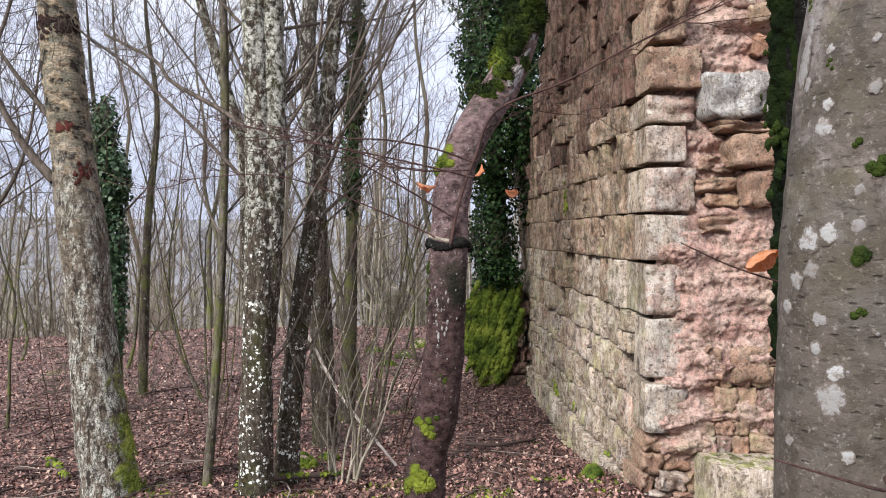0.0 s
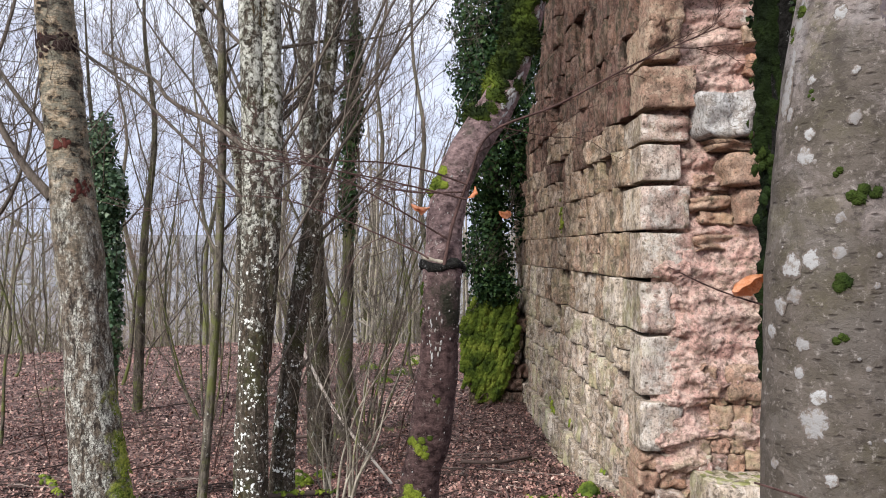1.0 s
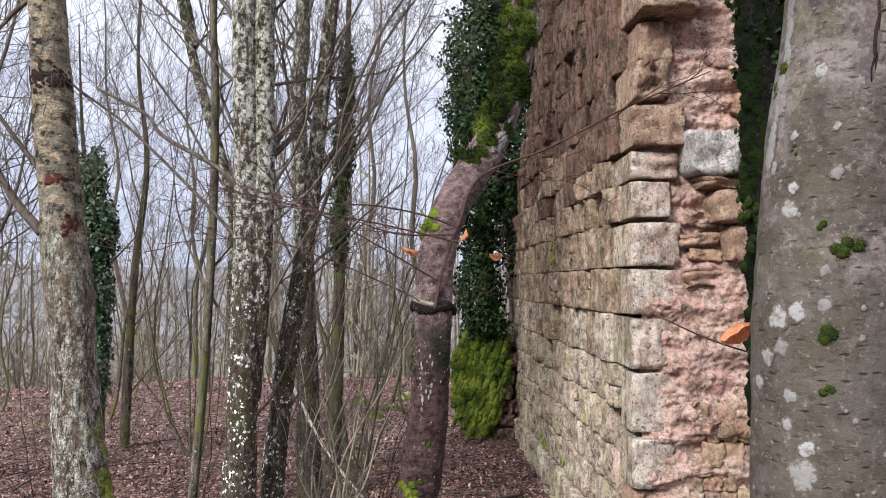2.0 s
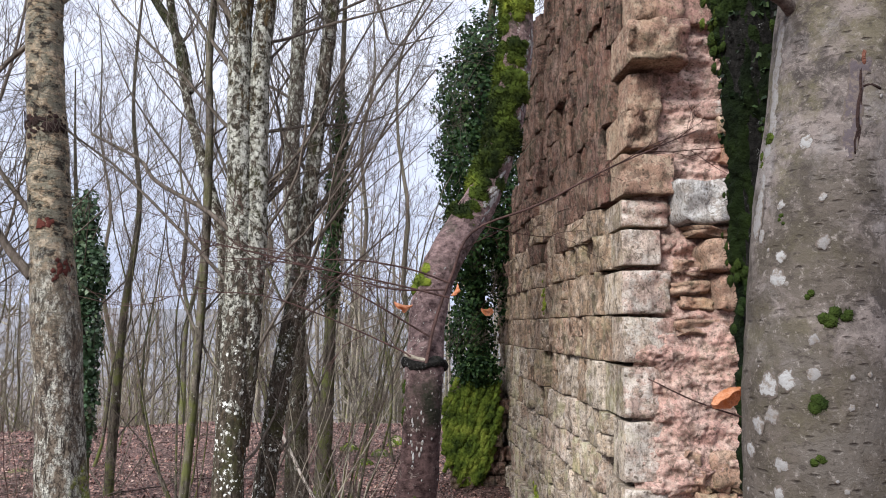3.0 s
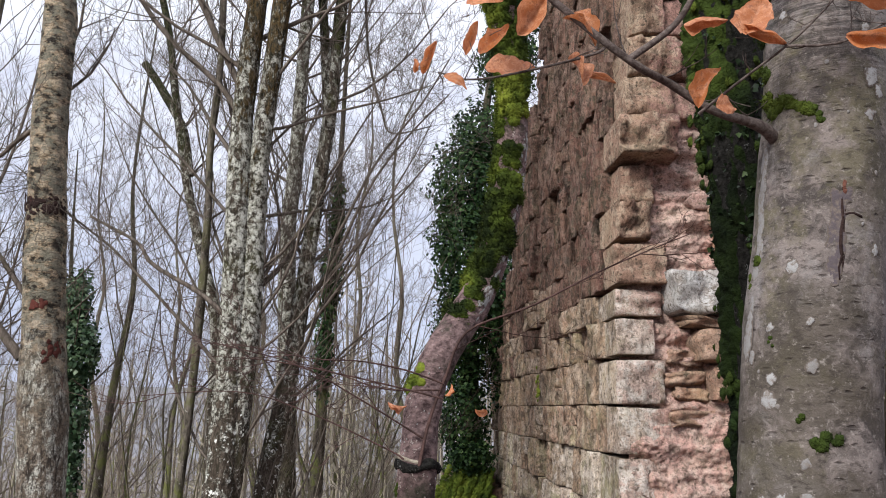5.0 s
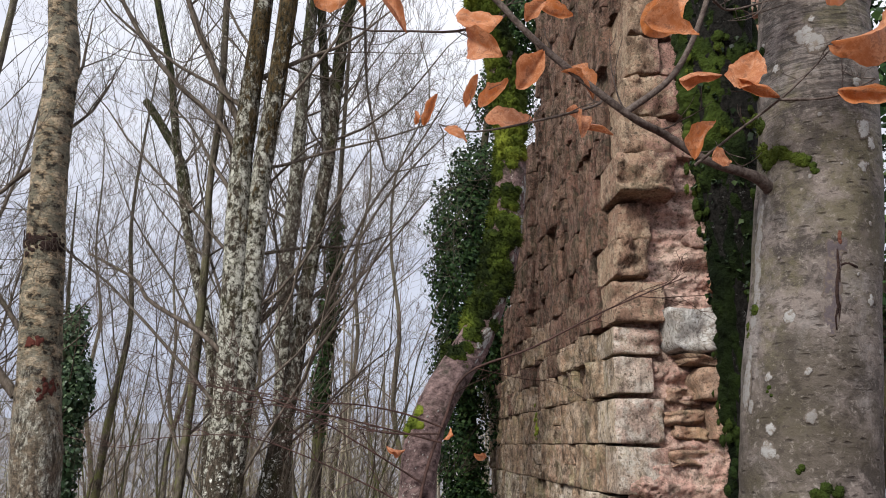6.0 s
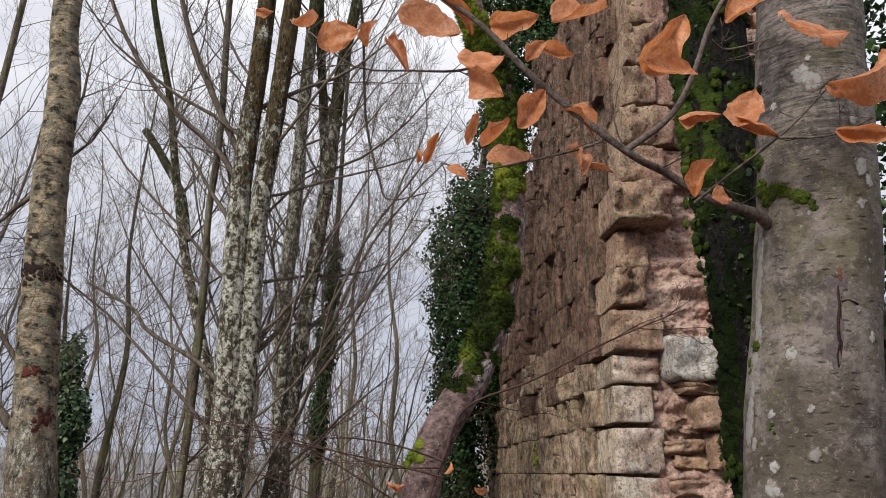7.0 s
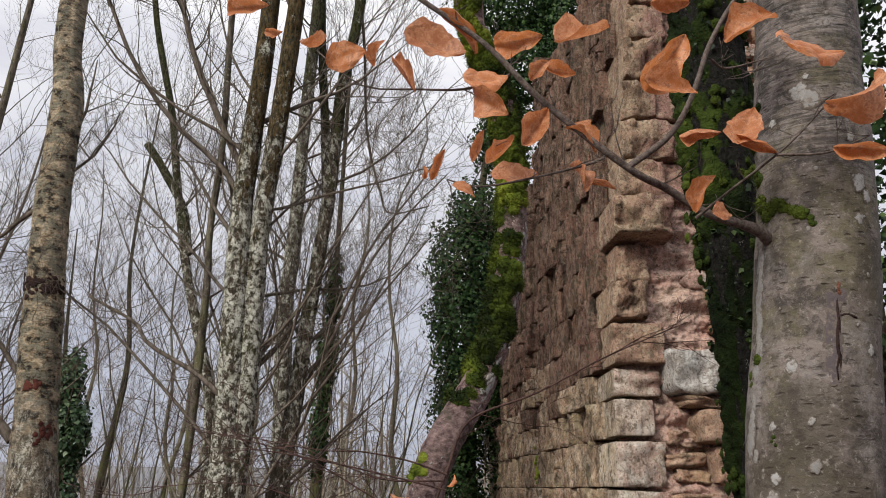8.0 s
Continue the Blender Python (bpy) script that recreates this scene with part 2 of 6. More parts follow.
def lichen_bark(name, spread, flecked, mossy_from, brown):
    """Dark bark under pale crust lichen: white flecks low down, moss taking over high up."""
    m, t = material(name)
    p = place(t)
    z = node(t, "ShaderNodeSeparateXYZ", {0: p}).outputs[2]
    warped = mix(t, 0.05, p, noise_tex(t, p, 18.0, 4.0, 0.65, 1))
    grain = noise_tex(t, place(t, (1, 1, 0.35)), 55.0, 7.0, 0.75)
    c = ramp(t, grain, [(0.38, (0.016, 0.013, 0.01)), (0.5, (0.06, 0.047, 0.035)), (0.62, (0.13, 0.108, 0.085))])
    c = mix(t, ramp(t, noise_tex(t, p, 4.0, 5.0), [(0.52, 0.0), (0.62, 0.6)]), c, (0.05, 0.055, 0.018))
    crust_n = noise_tex(t, place(t, (1, 1, 0.6)), 19.0, 10.0, 0.8, 0, 0.5)
    amount = node(t, "ShaderNodeMapRange", {"Value": z, "From Min": 0.9, "From Max": 2.2, "To Min": -0.06, "To Max": spread}).outputs[0]
    mask = ramp(t, calc(t, "ADD", crust_n, amount), [(0.5, 0.0), (0.53, 1.0)])
    tone = ramp(t, noise_tex(t, warped, 24.0, 6.0, 0.7), [(0.4, (0.22, 0.218, 0.175)), (0.56, (0.47, 0.47, 0.41))])
    c = mix(t, mask, c, tone)
    c = mix(t, ramp(t, noise_tex(t, warped, 36.0, 8.0, 0.8), [(0.45, 0.95), (0.49, 0.0)]), c, (0.03, 0.026, 0.018))
    v = node(t, "ShaderNodeTexVoronoi", {"Vector": mix(t, 0.05, p, noise_tex(t, p, 40.0, 5.0, 0.7, 1)), "Scale": 46.0})
    low = node(t, "ShaderNodeMapRange", {"Value": z, "From Min": 1.4, "From Max": 2.4, "To Min": flecked, "To Max": -0.7}).outputs[0]
    size = calc(t, "ADD", calc(t, "SUBTRACT", node(t, "ShaderNodeSeparateColor", {0: v.outputs["Color"]}).outputs[0], 0.75), calc(t, "ADD", low, calc(t, "MULTIPLY", calc(t, "SUBTRACT", noise_tex(t, p, 5.0, 5.0, 0.7), 0.5), 2.6)))
    spot = ramp(t, calc(t, "SUBTRACT", calc(t, "MULTIPLY", size, 0.8), v.outputs["Distance"]), [(0.0, 0.0), (0.05, 1.0)])
    c = mix(t, calc(t, "MULTIPLY", spot, 0.95), c, (0.72, 0.73, 0.68))
    rise = node(t, "ShaderNodeMapRange", {"Value": z, "From Min": mossy_from, "From Max": mossy_from + 1.6, "To Min": -0.1, "To Max": 0.09}).outputs[0]
    high = ramp(t, calc(t, "ADD", noise_tex(t, place(t, (1, 1, 0.4)), 10.0, 10.0, 0.8), rise), [(0.49, 0.0), (0.53, 0.95)])
    c = mix(t, high, c, ramp(t, grain, [(0.42, (0.008, 0.008, 0.004)), (0.58, brown)]))
    h = calc(t, "ADD", calc(t, "MULTIPLY", grain, 0.8), calc(t, "ADD", calc(t, "MULTIPLY", mask, 0.25), calc(t, "MULTIPLY", high, 0.5)))
    finish(t, c, 0.9, h, 0.8, 0.02, 0.08)
    return m


BARK_LICHEN = lichen_bark("lichen_flecked_bark", 0.045, 0.38, 2.8, (0.085, 0.055, 0.02))
BARK_CRUST = lichen_bark("crusted_grey_bark", 0.025, -0.2, 4.6, (0.06, 0.062, 0.025))
BARK_DARK_CRUST = lichen_bark("dark_lichened_bark", 0.0, 0.32, 3.4, (0.05, 0.055, 0.02))
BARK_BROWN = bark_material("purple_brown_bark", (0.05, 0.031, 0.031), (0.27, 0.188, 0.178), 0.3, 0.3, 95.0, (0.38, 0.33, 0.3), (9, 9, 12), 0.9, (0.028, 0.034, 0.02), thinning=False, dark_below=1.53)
BARK_RED_TWIG = bark_material("reddish_twig", (0.042, 0.026, 0.023), (0.11, 0.064, 0.055))
BARK_MOSSY = bark_material("mossy_bark", (0.02, 0.017, 0.014), (0.115, 0.097, 0.075), 0.6, 0.2, 34.0, mossy=(0.09, 0.1, 0.03))


def cherry_bark():
    # tan peeling bands high up, scaly grey lichened bark below, moss on the root flare
    m, t = material("banded_peeling_bark")
    p = place(t)
    z = node(t, "ShaderNodeSeparateXYZ", {0: p}).outputs[2]
    band = noise_tex(t, place(t, (3.2, 3.2, 5.5)), 2.7, 9.0, 0.72)
    top = ramp(t, band, [(0.44, (0.022, 0.018, 0.013)), (0.47, (0.12, 0.092, 0.058)), (0.5, (0.31, 0.235, 0.15)), (0.58, (0.5, 0.41, 0.29))])
    grey = ramp(t, noise_tex(t, place(t, (5, 5, 7)), 3.0, 9.0, 0.76), [(0.48, 0.0), (0.53, 0.85)])
    top = mix(t, grey, top, (0.21, 0.2, 0.15))
    dash = noise_tex(t, place(t, (4, 4, 40)), 3.0, 6.0, 0.7)
    top = mix(t, ramp(t, dash, [(0.38, 0.75), (0.46, 0.0)]), top, (0.08, 0.06, 0.045))
    top = mix(t, 0.7, top, ramp(t, noise_tex(t, place(t, (1, 1, 1.6)), 45.0, 7.0, 0.75), [(0.38, 0.3), (0.5, 1.05)]), "MULTIPLY")
    cells = node(t, "ShaderNodeTexVoronoi")
    cells.feature = "DISTANCE_TO_EDGE"
    t.links.new(mix(t, 0.12, place(t, (1, 1, 0.5)), noise_tex(t, p, 16.0, 7.0, 0.75, 1)), cells.inputs["Vector"])
    cells.inputs["Scale"].default_value = 40.0
    crack = cells.outputs[0]
    scale_c = mix(t, ramp(t, noise_tex(t, place(t, (1, 1, 0.55)), 15.0, 8.0, 0.72), [(0.46, 0.0), (0.56, 1.0)]), (0.17, 0.135, 0.1), (0.52, 0.51, 0.44))
    split = noise_tex(t, place(t, (20, 20, 5.5)), 1.7, 8.0, 0.72, 0, 0.6)
    scale_c = mix(t, ramp(t, split, [(0.41, 0.95), (0.46, 0.0)]), scale_c, (0.022, 0.016, 0.012))
    scale_c = mix(t, ramp(t, crack, [(0.03, 1.0), (0.13, 0.0)]), scale_c, (0.03, 0.022, 0.016))
    blend_z = calc(t, "ADD", z, calc(t, "MULTIPLY", noise_tex(t, p, 3.0), 1.4))
    c = mix(t, node(t, "ShaderNodeMapRange", {"Value": blend_z, "From Min": 2.1, "From Max": 3.0}).outputs[0], scale_c, top)
    x = node(t, "ShaderNodeSeparateXYZ", {0: p}).outputs[0]
    side = calc(t, "ADD", calc(t, "MULTIPLY", calc(t, "ADD", x, 2.1), 4.0), calc(t, "MULTIPLY", noise_tex(t, p, 8.0, 6.0), 1.6))
    g = calc(t, "MULTIPLY", node(t, "ShaderNodeMapRange", {"Value": side, "From Min": 1.0, "From Max": 1.2}).outputs[0], node(t, "ShaderNodeMapRange", {"Value": z, "From Min": 0.4, "From Max": 1.2, "To Min": 1.0, "To Max": 0.0}).outputs[0])
    green = ramp(t, noise_tex(t, p, 45.0, 7.0, 0.75), [(0.38, (0.06, 0.08, 0.015)), (0.5, (0.22, 0.26, 0.04)), (0.62, (0.42, 0.44, 0.08))])
    c = mix(t, calc(t, "MULTIPLY", g, ramp(t, noise_tex(t, p, 20.0, 6.0, 0.7), [(0.36, 0.0), (0.46, 1.0)])), c, green)
    h = calc(t, "ADD", calc(t, "MULTIPLY", band, 0.8), calc(t, "ADD", calc(t, "MULTIPLY", split, 1.6), noise_tex(t, p, 60.0)))
    finish(t, c, 0.85, h, 0.9, 0.025, 0.2)
    return m


BARK_CHERRY = cherry_bark()


def beech_bark():
    # smooth grey-brown with faint level wrinkles, dark pores and pale bloom in blotches
    m, t = material("smooth_beech_bark")
    p = place(t)
    warped = mix(t, 0.04, p, noise_tex(t, p, 22.0, 4.0, 0.6, 1))
    a = noise_tex(t, warped, 26.0, 9.0, 0.72)
    wr = noise_tex(t, mix(t, 0.012, place(t, (7, 7, 60)), noise_tex(t, p, 30.0, 3.0, 0.6, 1)), 2.6, 7.0, 0.7)
    c = mix(t, ramp(t, a, [(0.42, 0.0), (0.56, 1.0)]), (0.042, 0.034, 0.03), (0.158, 0.132, 0.119))
    c = mix(t, ramp(t, noise_tex(t, warped, 11.0, 8.0, 0.72), [(0.52, 0.0), (0.6, 0.7)]), c, (0.18, 0.163, 0.155))
    c = mix(t, ramp(t, noise_tex(t, p, 9.0, 7.0, 0.75), [(0.52, 0.0), (0.62, 0.7)]), c, (0.085, 0.075, 0.038))
    z = node(t, "ShaderNodeSeparateXYZ", {0: p}).outputs[2]
    wrinkled = node(t, "ShaderNodeMapRange", {"Value": z, "From Min": 2.02, "From Max": 2.1, "To Min": 0.1, "To Max": 0.75}).outputs[0]
    c = mix(t, wrinkled, c, ramp(t, wr, [(0.43, 0.25), (0.5, 1.0)]), "MULTIPLY")
    # olive algae film, thick low down and breaking up above
    film = calc(t, "ADD", noise_tex(t, warped, 7.0, 9.0, 0.74), node(t, "ShaderNodeMapRange", {"Value": z, "From Min": 1.4, "From Max": 2.0, "To Min": 0.16, "To Max": -0.08}).outputs[0])
    c = mix(t, ramp(t, film, [(0.45, 0.0), (0.54, 0.72)]), c, (0.048, 0.039, 0.027))
    v = node(t, "ShaderNodeTexVoronoi", {"Vector": mix(t, 0.008, place(t, (0.6, 0.6, 1.7)), noise_tex(t, p, 60.0, 4.0, 0.7, 1)), "Scale": 105.0})
    pick = ramp(t, node(t, "ShaderNodeSeparateColor", {0: v.outputs["Color"]}).outputs[0], [(0.7, 0.0), (0.8, 1.0)])
    dot = calc(t, "MULTIPLY", ramp(t, v.outputs["Distance"], [(0.12, 0.65), (0.36, 0.0)]), pick)
    c = mix(t, dot, c, (0.018, 0.013, 0.011))
    c = mix(t, ramp(t, noise_tex(t, p, 150.0, 5.0, 0.78), [(0.56, 0.0), (0.66, 0.5)]), c, (0.28, 0.25, 0.225))
    c = mix(t, ramp(t, noise_tex(t, place(t, (1, 1, 2.0)), 75.0, 5.0, 0.78), [(0.38, 0.7), (0.45, 0.0)]), c, (0.03, 0.023, 0.018))
    h = calc(t, "SUBTRACT", calc(t, "ADD", calc(t, "MULTIPLY", calc(t, "MULTIPLY", wr, wrinkled), 1.1), calc(t, "MULTIPLY", a, 0.9)), calc(t, "MULTIPLY", dot, 0.4))
    finish(t, c, 0.72, h, 0.8, 0.007, 0.25)
    return m


BARK_BEECH = beech_bark()
BARK_BLACK = bark_material("blackish_pitted_bark", (0.006, 0.006, 0.005), (0.03, 0.028, 0.025), 0.3, 0.25, 150.0, (0.2, 0.2, 0.19), (30, 30, 24), 0.9, (0.02, 0.027, 0.01))


def speckled(name, stops, scale=60.0, rough=0.9, source="Random", thin=None, spec=0.2, bump=None):
    """Colour picked per island, with grain."""
    m, t = material(name)
    r = node(t, "ShaderNodeNewGeometry").outputs["Random Per Island"] if source == "Random" else noise_tex(t, place(t), 6.0)
    c = ramp(t, r, stops)
    g = noise_tex(t, place(t), scale, 4.0, 0.65)
    c = mix(t, 0.5, c, ramp(t, g, [(0.3, 0.5), (0.68, 1.0)]), "MULTIPLY")
    finish(t, c, rough, g if bump else None, bump or 0.0, 0.01, spec, thin)
    return m


MOSS = speckled("bright_moss", [(0.36, (0.04, 0.06, 0.01)), (0.5, (0.13, 0.17, 0.022)), (0.64, (0.28, 0.31, 0.045))], 70.0, 0.95, "Noise", None, 0.1, 1.0)
ALGAE = speckled("algae_film", [(0.36, (0.09, 0.085, 0.04)), (0.5, (0.2, 0.2, 0.075)), (0.64, (0.36, 0.34, 0.2))], 60.0, 0.95, "Noise", None, 0.1, 0.8)
MOSS_BANK = speckled("hanging_moss", [(0.36, (0.03, 0.048, 0.01)), (0.5, (0.1, 0.14, 0.02)), (0.64, (0.21, 0.25, 0.04))], 45.0, 0.95, "Noise", None, 0.1, 1.0)
MOSS_TREE = speckled("trunk_moss", [(0.4, (0.011, 0.018, 0.004)), (0.51, (0.055, 0.078, 0.01)), (0.63, (0.19, 0.225, 0.028))], 130.0, 0.95, "Noise", None, 0.1, 1.0)
MOSS_STEM = speckled("blackish_moss", [(0.38, (0.005, 0.009, 0.003)), (0.5, (0.014, 0.024, 0.005)), (0.62, (0.045, 0.068, 0.011))], 160.0, 0.95, "Noise", None, 0.1, 1.0)
MOSS_DARK = speckled("dark_moss", [(0.36, (0.012, 0.022, 0.005)), (0.5, (0.032, 0.048, 0.008)), (0.64, (0.085, 0.11, 0.016))], 90.0, 0.95, "Noise", None, 0.1, 1.0)
IVY = speckled("ivy_leaf", [(0.0, (0.008, 0.02, 0.008)), (0.55, (0.022, 0.052, 0.015)), (0.9, (0.05, 0.095, 0.028)), (1.0, (0.1, 0.15, 0.05))], 30.0, 0.55, "Random", 0.1, 0.14)
IVY_PALE = speckled("pale_ivy_leaf", [(0.0, (0.02, 0.045, 0.02)), (0.6, (0.05, 0.1, 0.045)), (1.0, (0.14, 0.2, 0.1))], 30.0, 0.45, "Random", 0.15, 0.35)
# darker copy of the ivy for the near stem: its shade is in the colour
IVY_SHADED = speckled("shaded_ivy_leaf", [(0.0, (0.006, 0.012, 0.006)), (0.7, (0.014, 0.03, 0.01)), (1.0, (0.04, 0.07, 0.016))], 60.0, 0.6, "Random", 0.1, 0.25)
LITTER = speckled("fallen_leaf", [(0.0, (0.01, 0.006, 0.005)), (0.34, (0.075, 0.037, 0.032)), (0.64, (0.215, 0.112, 0.092)), (0.92, (0.33, 0.195, 0.155)), (1.0, (0.5, 0.37, 0.3))], 40.0, 0.7)
STICK = speckled("dead_stick", [(0.0, (0.03, 0.02, 0.017)), (0.75, (0.085, 0.06, 0.05)), (1.0, (0.26, 0.21, 0.18))], 50.0, 0.9)
STICK_PALE = bark_material("pale_hazel_bark", (0.19, 0.16, 0.12), (0.4, 0.36, 0.29), 0.2, mossy=(0.16, 0.17, 0.06))
PALE_WOOD = speckled("barkless_pole", [(0.3, (0.4, 0.34, 0.29)), (0.7, (0.52, 0.46, 0.4))], 30.0, 0.85, "Noise", None, 0.2, 0.4)


def lichen_material(name="pale_lichen", dull=(0.17, 0.162, 0.155), light=(0.31, 0.312, 0.305)):
    m, t = material(name)
    p = place(t)
    r = node(t, "ShaderNodeObjectInfo").outputs["Random"]
    c = mix(t, r, dull, light)
    g = noise_tex(t, p, 130.0, 7.0, 0.75)
    c = mix(t, ramp(t, g, [(0.4, 0.9), (0.5, 0.0)]), c, (0.14, 0.115, 0.095))
    rim = node(t, "ShaderNodeAttribute")
    rim.attribute_name = "fade"
    ragged = calc(t, "ADD", rim.outputs["Fac"], calc(t, "MULTIPLY", calc(t, "SUBTRACT", noise_tex(t, p, 210.0, 6.0, 0.75), 0.5), 2.6))
    c = mix(t, ramp(t, ragged, [(0.22, 1.0), (0.5, 0.0)]), c, (0.095, 0.078, 0.066))
    finish(t, c, 0.95, g, 0.7, 0.003, 0.1)
    return m


LICHEN = lichen_material()

RUST = speckled("rust_red_flake", [(0.3, (0.035, 0.012, 0.01)), (0.7, (0.11, 0.036, 0.027))], 60.0, 0.9, "Noise", None, 0.1, 0.8)
CALLUS = lichen_material("purplish_callus", (0.075, 0.062, 0.066), (0.11, 0.093, 0.1))
SCAR_TIP = speckled("split_top", [(0.3, (0.07, 0.028, 0.02)), (0.7, (0.17, 0.075, 0.052))], 150.0, 0.9, "Noise", None, 0.1, 0.8)
SCAR = speckled("bark_scar", [(0.3, (0.014, 0.009, 0.008)), (0.7, (0.05, 0.03, 0.026))], 120.0, 0.9, "Noise", None, 0.1, 0.6)


def leaf_material():
    m, t = material("dry_beech_leaf")
    o = place(t, source="Object")
    n = noise_tex(t, o, 5.0, 7.0, 0.7)
    r = node(t, "ShaderNodeObjectInfo").outputs["Random"]
    c = mix(t, r, (0.5, 0.17, 0.05), (0.36, 0.13, 0.055))
    c = mix(t, ramp(t, n, [(0.45, 0.0), (0.6, 0.7)]), c, (0.66, 0.33, 0.18))
    c = mix(t, ramp(t, noise_tex(t, o, 9.0, 6.0, 0.75), [(0.52, 0.0), (0.62, 0.6)]), c, (0.16, 0.055, 0.025))
    sx = node(t, "ShaderNodeSeparateXYZ", {0: o})
    # side veins run forward from the midrib
    phase = calc(t, "SUBTRACT", calc(t, "MULTIPLY", sx.outputs[0], 62.0), calc(t, "MULTIPLY", calc(t, "ABSOLUTE", sx.outputs[1]), 48.0))
    vein = ramp(t, calc(t, "SINE", phase), [(0.75, 0.0), (1.0, 1.0)])
    rib = ramp(t, calc(t, "ABSOLUTE", sx.outputs[1]), [(0.008, 1.0), (0.02, 0.0)])
    lines = calc(t, "MAXIMUM", vein, rib)
    c = mix(t, calc(t, "MULTIPLY", lines, 0.05), c, (0.25, 0.08, 0.03))
    finish(t, c, 0.5, calc(t, "SUBTRACT", n, calc(t, "MULTIPLY", lines, 0.08)), 0.5, 0.003, 0.45, 0.4)
    return m


DRY_LEAF = leaf_material()


def ground_material():
    m, t = material("leaf_mould")
    p = place(t)
    v = node(t, "ShaderNodeTexVoronoi", {"Vector": mix(t, 0.05, p, noise_tex(t, p, 9.0, 4.0, 0.6, 1)), "Scale": 34.0})
    shade = node(t, "ShaderNodeSeparateColor", {0: v.outputs["Color"]}).outputs[0]
    c = ramp(t, shade, [(0.0, (0.014, 0.009, 0.008)), (0.45, (0.08, 0.046, 0.04)), (0.82, (0.21, 0.128, 0.108)), (1.0, (0.38, 0.26, 0.21))])
    c = mix(t, ramp(t, noise_tex(t, p, 1.1, 6.0), [(0.42, 0.0), (0.65, 0.6)]), c, (0.075, 0.043, 0.036))
    c = mix(t, ramp(t, noise_tex(t, p, 0.8, 8.0, 0.7), [(0.62, 0.0), (0.68, 0.7)]), c, (0.13, 0.15, 0.035))
    # distance haze put into the colour: ground greys between 60 and 300 m
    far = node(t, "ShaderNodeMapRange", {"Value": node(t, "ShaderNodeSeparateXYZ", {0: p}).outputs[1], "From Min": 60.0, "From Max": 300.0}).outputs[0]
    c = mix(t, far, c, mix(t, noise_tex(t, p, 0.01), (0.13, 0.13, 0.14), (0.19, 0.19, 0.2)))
    h = calc(t, "ADD", v.outputs["Distance"], noise_tex(t, p, 30.0))
    finish(t, c, 0.85, h, 0.8, 0.03, 0.2)
    return m


GROUND = ground_material()

# ---- shape helpers ----


def part(name, data, mat, parent=None, label=""):
    """One mesh object under a thing. data: a bmesh, a mesh or a Shape."""
    if isinstance(data, Shape):
        me = data.mesh(name)
    elif isinstance(data, bmesh.types.BMesh):
        me = bpy.data.meshes.new(name)
        data.to_mesh(me)
        data.free()
    else:
        me = data
    if mat and not me.materials:
        me.materials.append(mat)
    ob = new(name, me)
    ob.parent = parent
    return tagged(ob, label)


def thing(name, label, category, group="", at=(0, 0, 0)):
    ob = new(name)
    ob.location = at
    ob.empty_display_size = 0.1
    return tagged(ob, label, category, group)


class Shape:
    """Plain vertex and face lists, for things made of many small pieces."""

    def __init__(self):
        self.v, self.f, self.n, self.fade = [], [], 0, []

    def add(self, verts, faces):
        n = self.n
        self.v.append(np.asarray(verts, float))
        self.f.extend([tuple(i + n for i in q) for q in faces])
        self.n += len(verts)

    def mesh(self, name, smooth=True):
        me = bpy.data.meshes.new(name)
        me.from_pydata(np.concatenate(self.v).tolist() if self.v else [], [], self.f)
        if smooth:
            me.polygons.foreach_set("use_smooth", [True] * len(me.polygons))
        if self.fade:
            me.attributes.new("fade", "FLOAT", "POINT").data.foreach_set("value", self.fade)
        me.update()
        return me


RINGS = {s: np.stack([np.cos(np.arange(s) * 2 * np.pi / s), np.sin(np.arange(s) * 2 * np.pi / s)], 1) for s in (3, 4, 5, 6, 8, 10, 14, 20, 28)}


def tube(shape, pts, radii, sides=5, rough=0.0, rng=None, cap=True):
    pts, radii = np.asarray(pts, float), np.asarray(radii, float)
    n = len(pts)
    tan = np.gradient(pts, axis=0)
    tan /= np.linalg.norm(tan, axis=1, keepdims=True) + 1e-9
    ref = np.array([0.0, 1.0, 0.0]) if abs(tan[:, 1]).mean() < 0.75 else np.array([1.0, 0.0, 0.0])
    u = np.cross(ref, tan)
    u /= np.linalg.norm(u, axis=1, keepdims=True) + 1e-9
    w = np.cross(tan, u)
    r = np.repeat(radii[:, None], sides, 1)
    if rough:
        r = r * (1 + rough * (rng.random((n, sides)) * 2 - 1))
    c = RINGS[sides]
    v = pts[:, None] + r[..., None] * (c[None, :, :1] * u[:, None] + c[None, :, 1:] * w[:, None])
    v = v.reshape(-1, 3)
    faces = []
    for i in range(n - 1):
        a, b = i * sides, (i + 1) * sides
        for k in range(sides):
            q = (k + 1) % sides
            faces.append((a + k, a + q, b + q, b + k))
    if cap:
        faces.append(tuple((n - 1) * sides + k for k in range(sides)))
    shape.add(v, faces)


def spline(points, n):
    """A smooth run of n points through the given ones (Catmull-Rom)."""
    p = np.asarray(points, float)
    p = np.vstack([2 * p[0] - p[1], p, 2 * p[-1] - p[-2]])
    out = []
    for s in np.linspace(0, len(p) - 3 - 1e-6, n):
        i, f = int(s), s - int(s)
        a, b, c, d = p[i], p[i + 1], p[i + 2], p[i + 3]
        out.append(0.5 * (2 * b + (c - a) * f + (2 * a - 5 * b + 4 * c - d) * f * f + (3 * b - a - 3 * c + d) * f ** 3))
    return np.array(out)


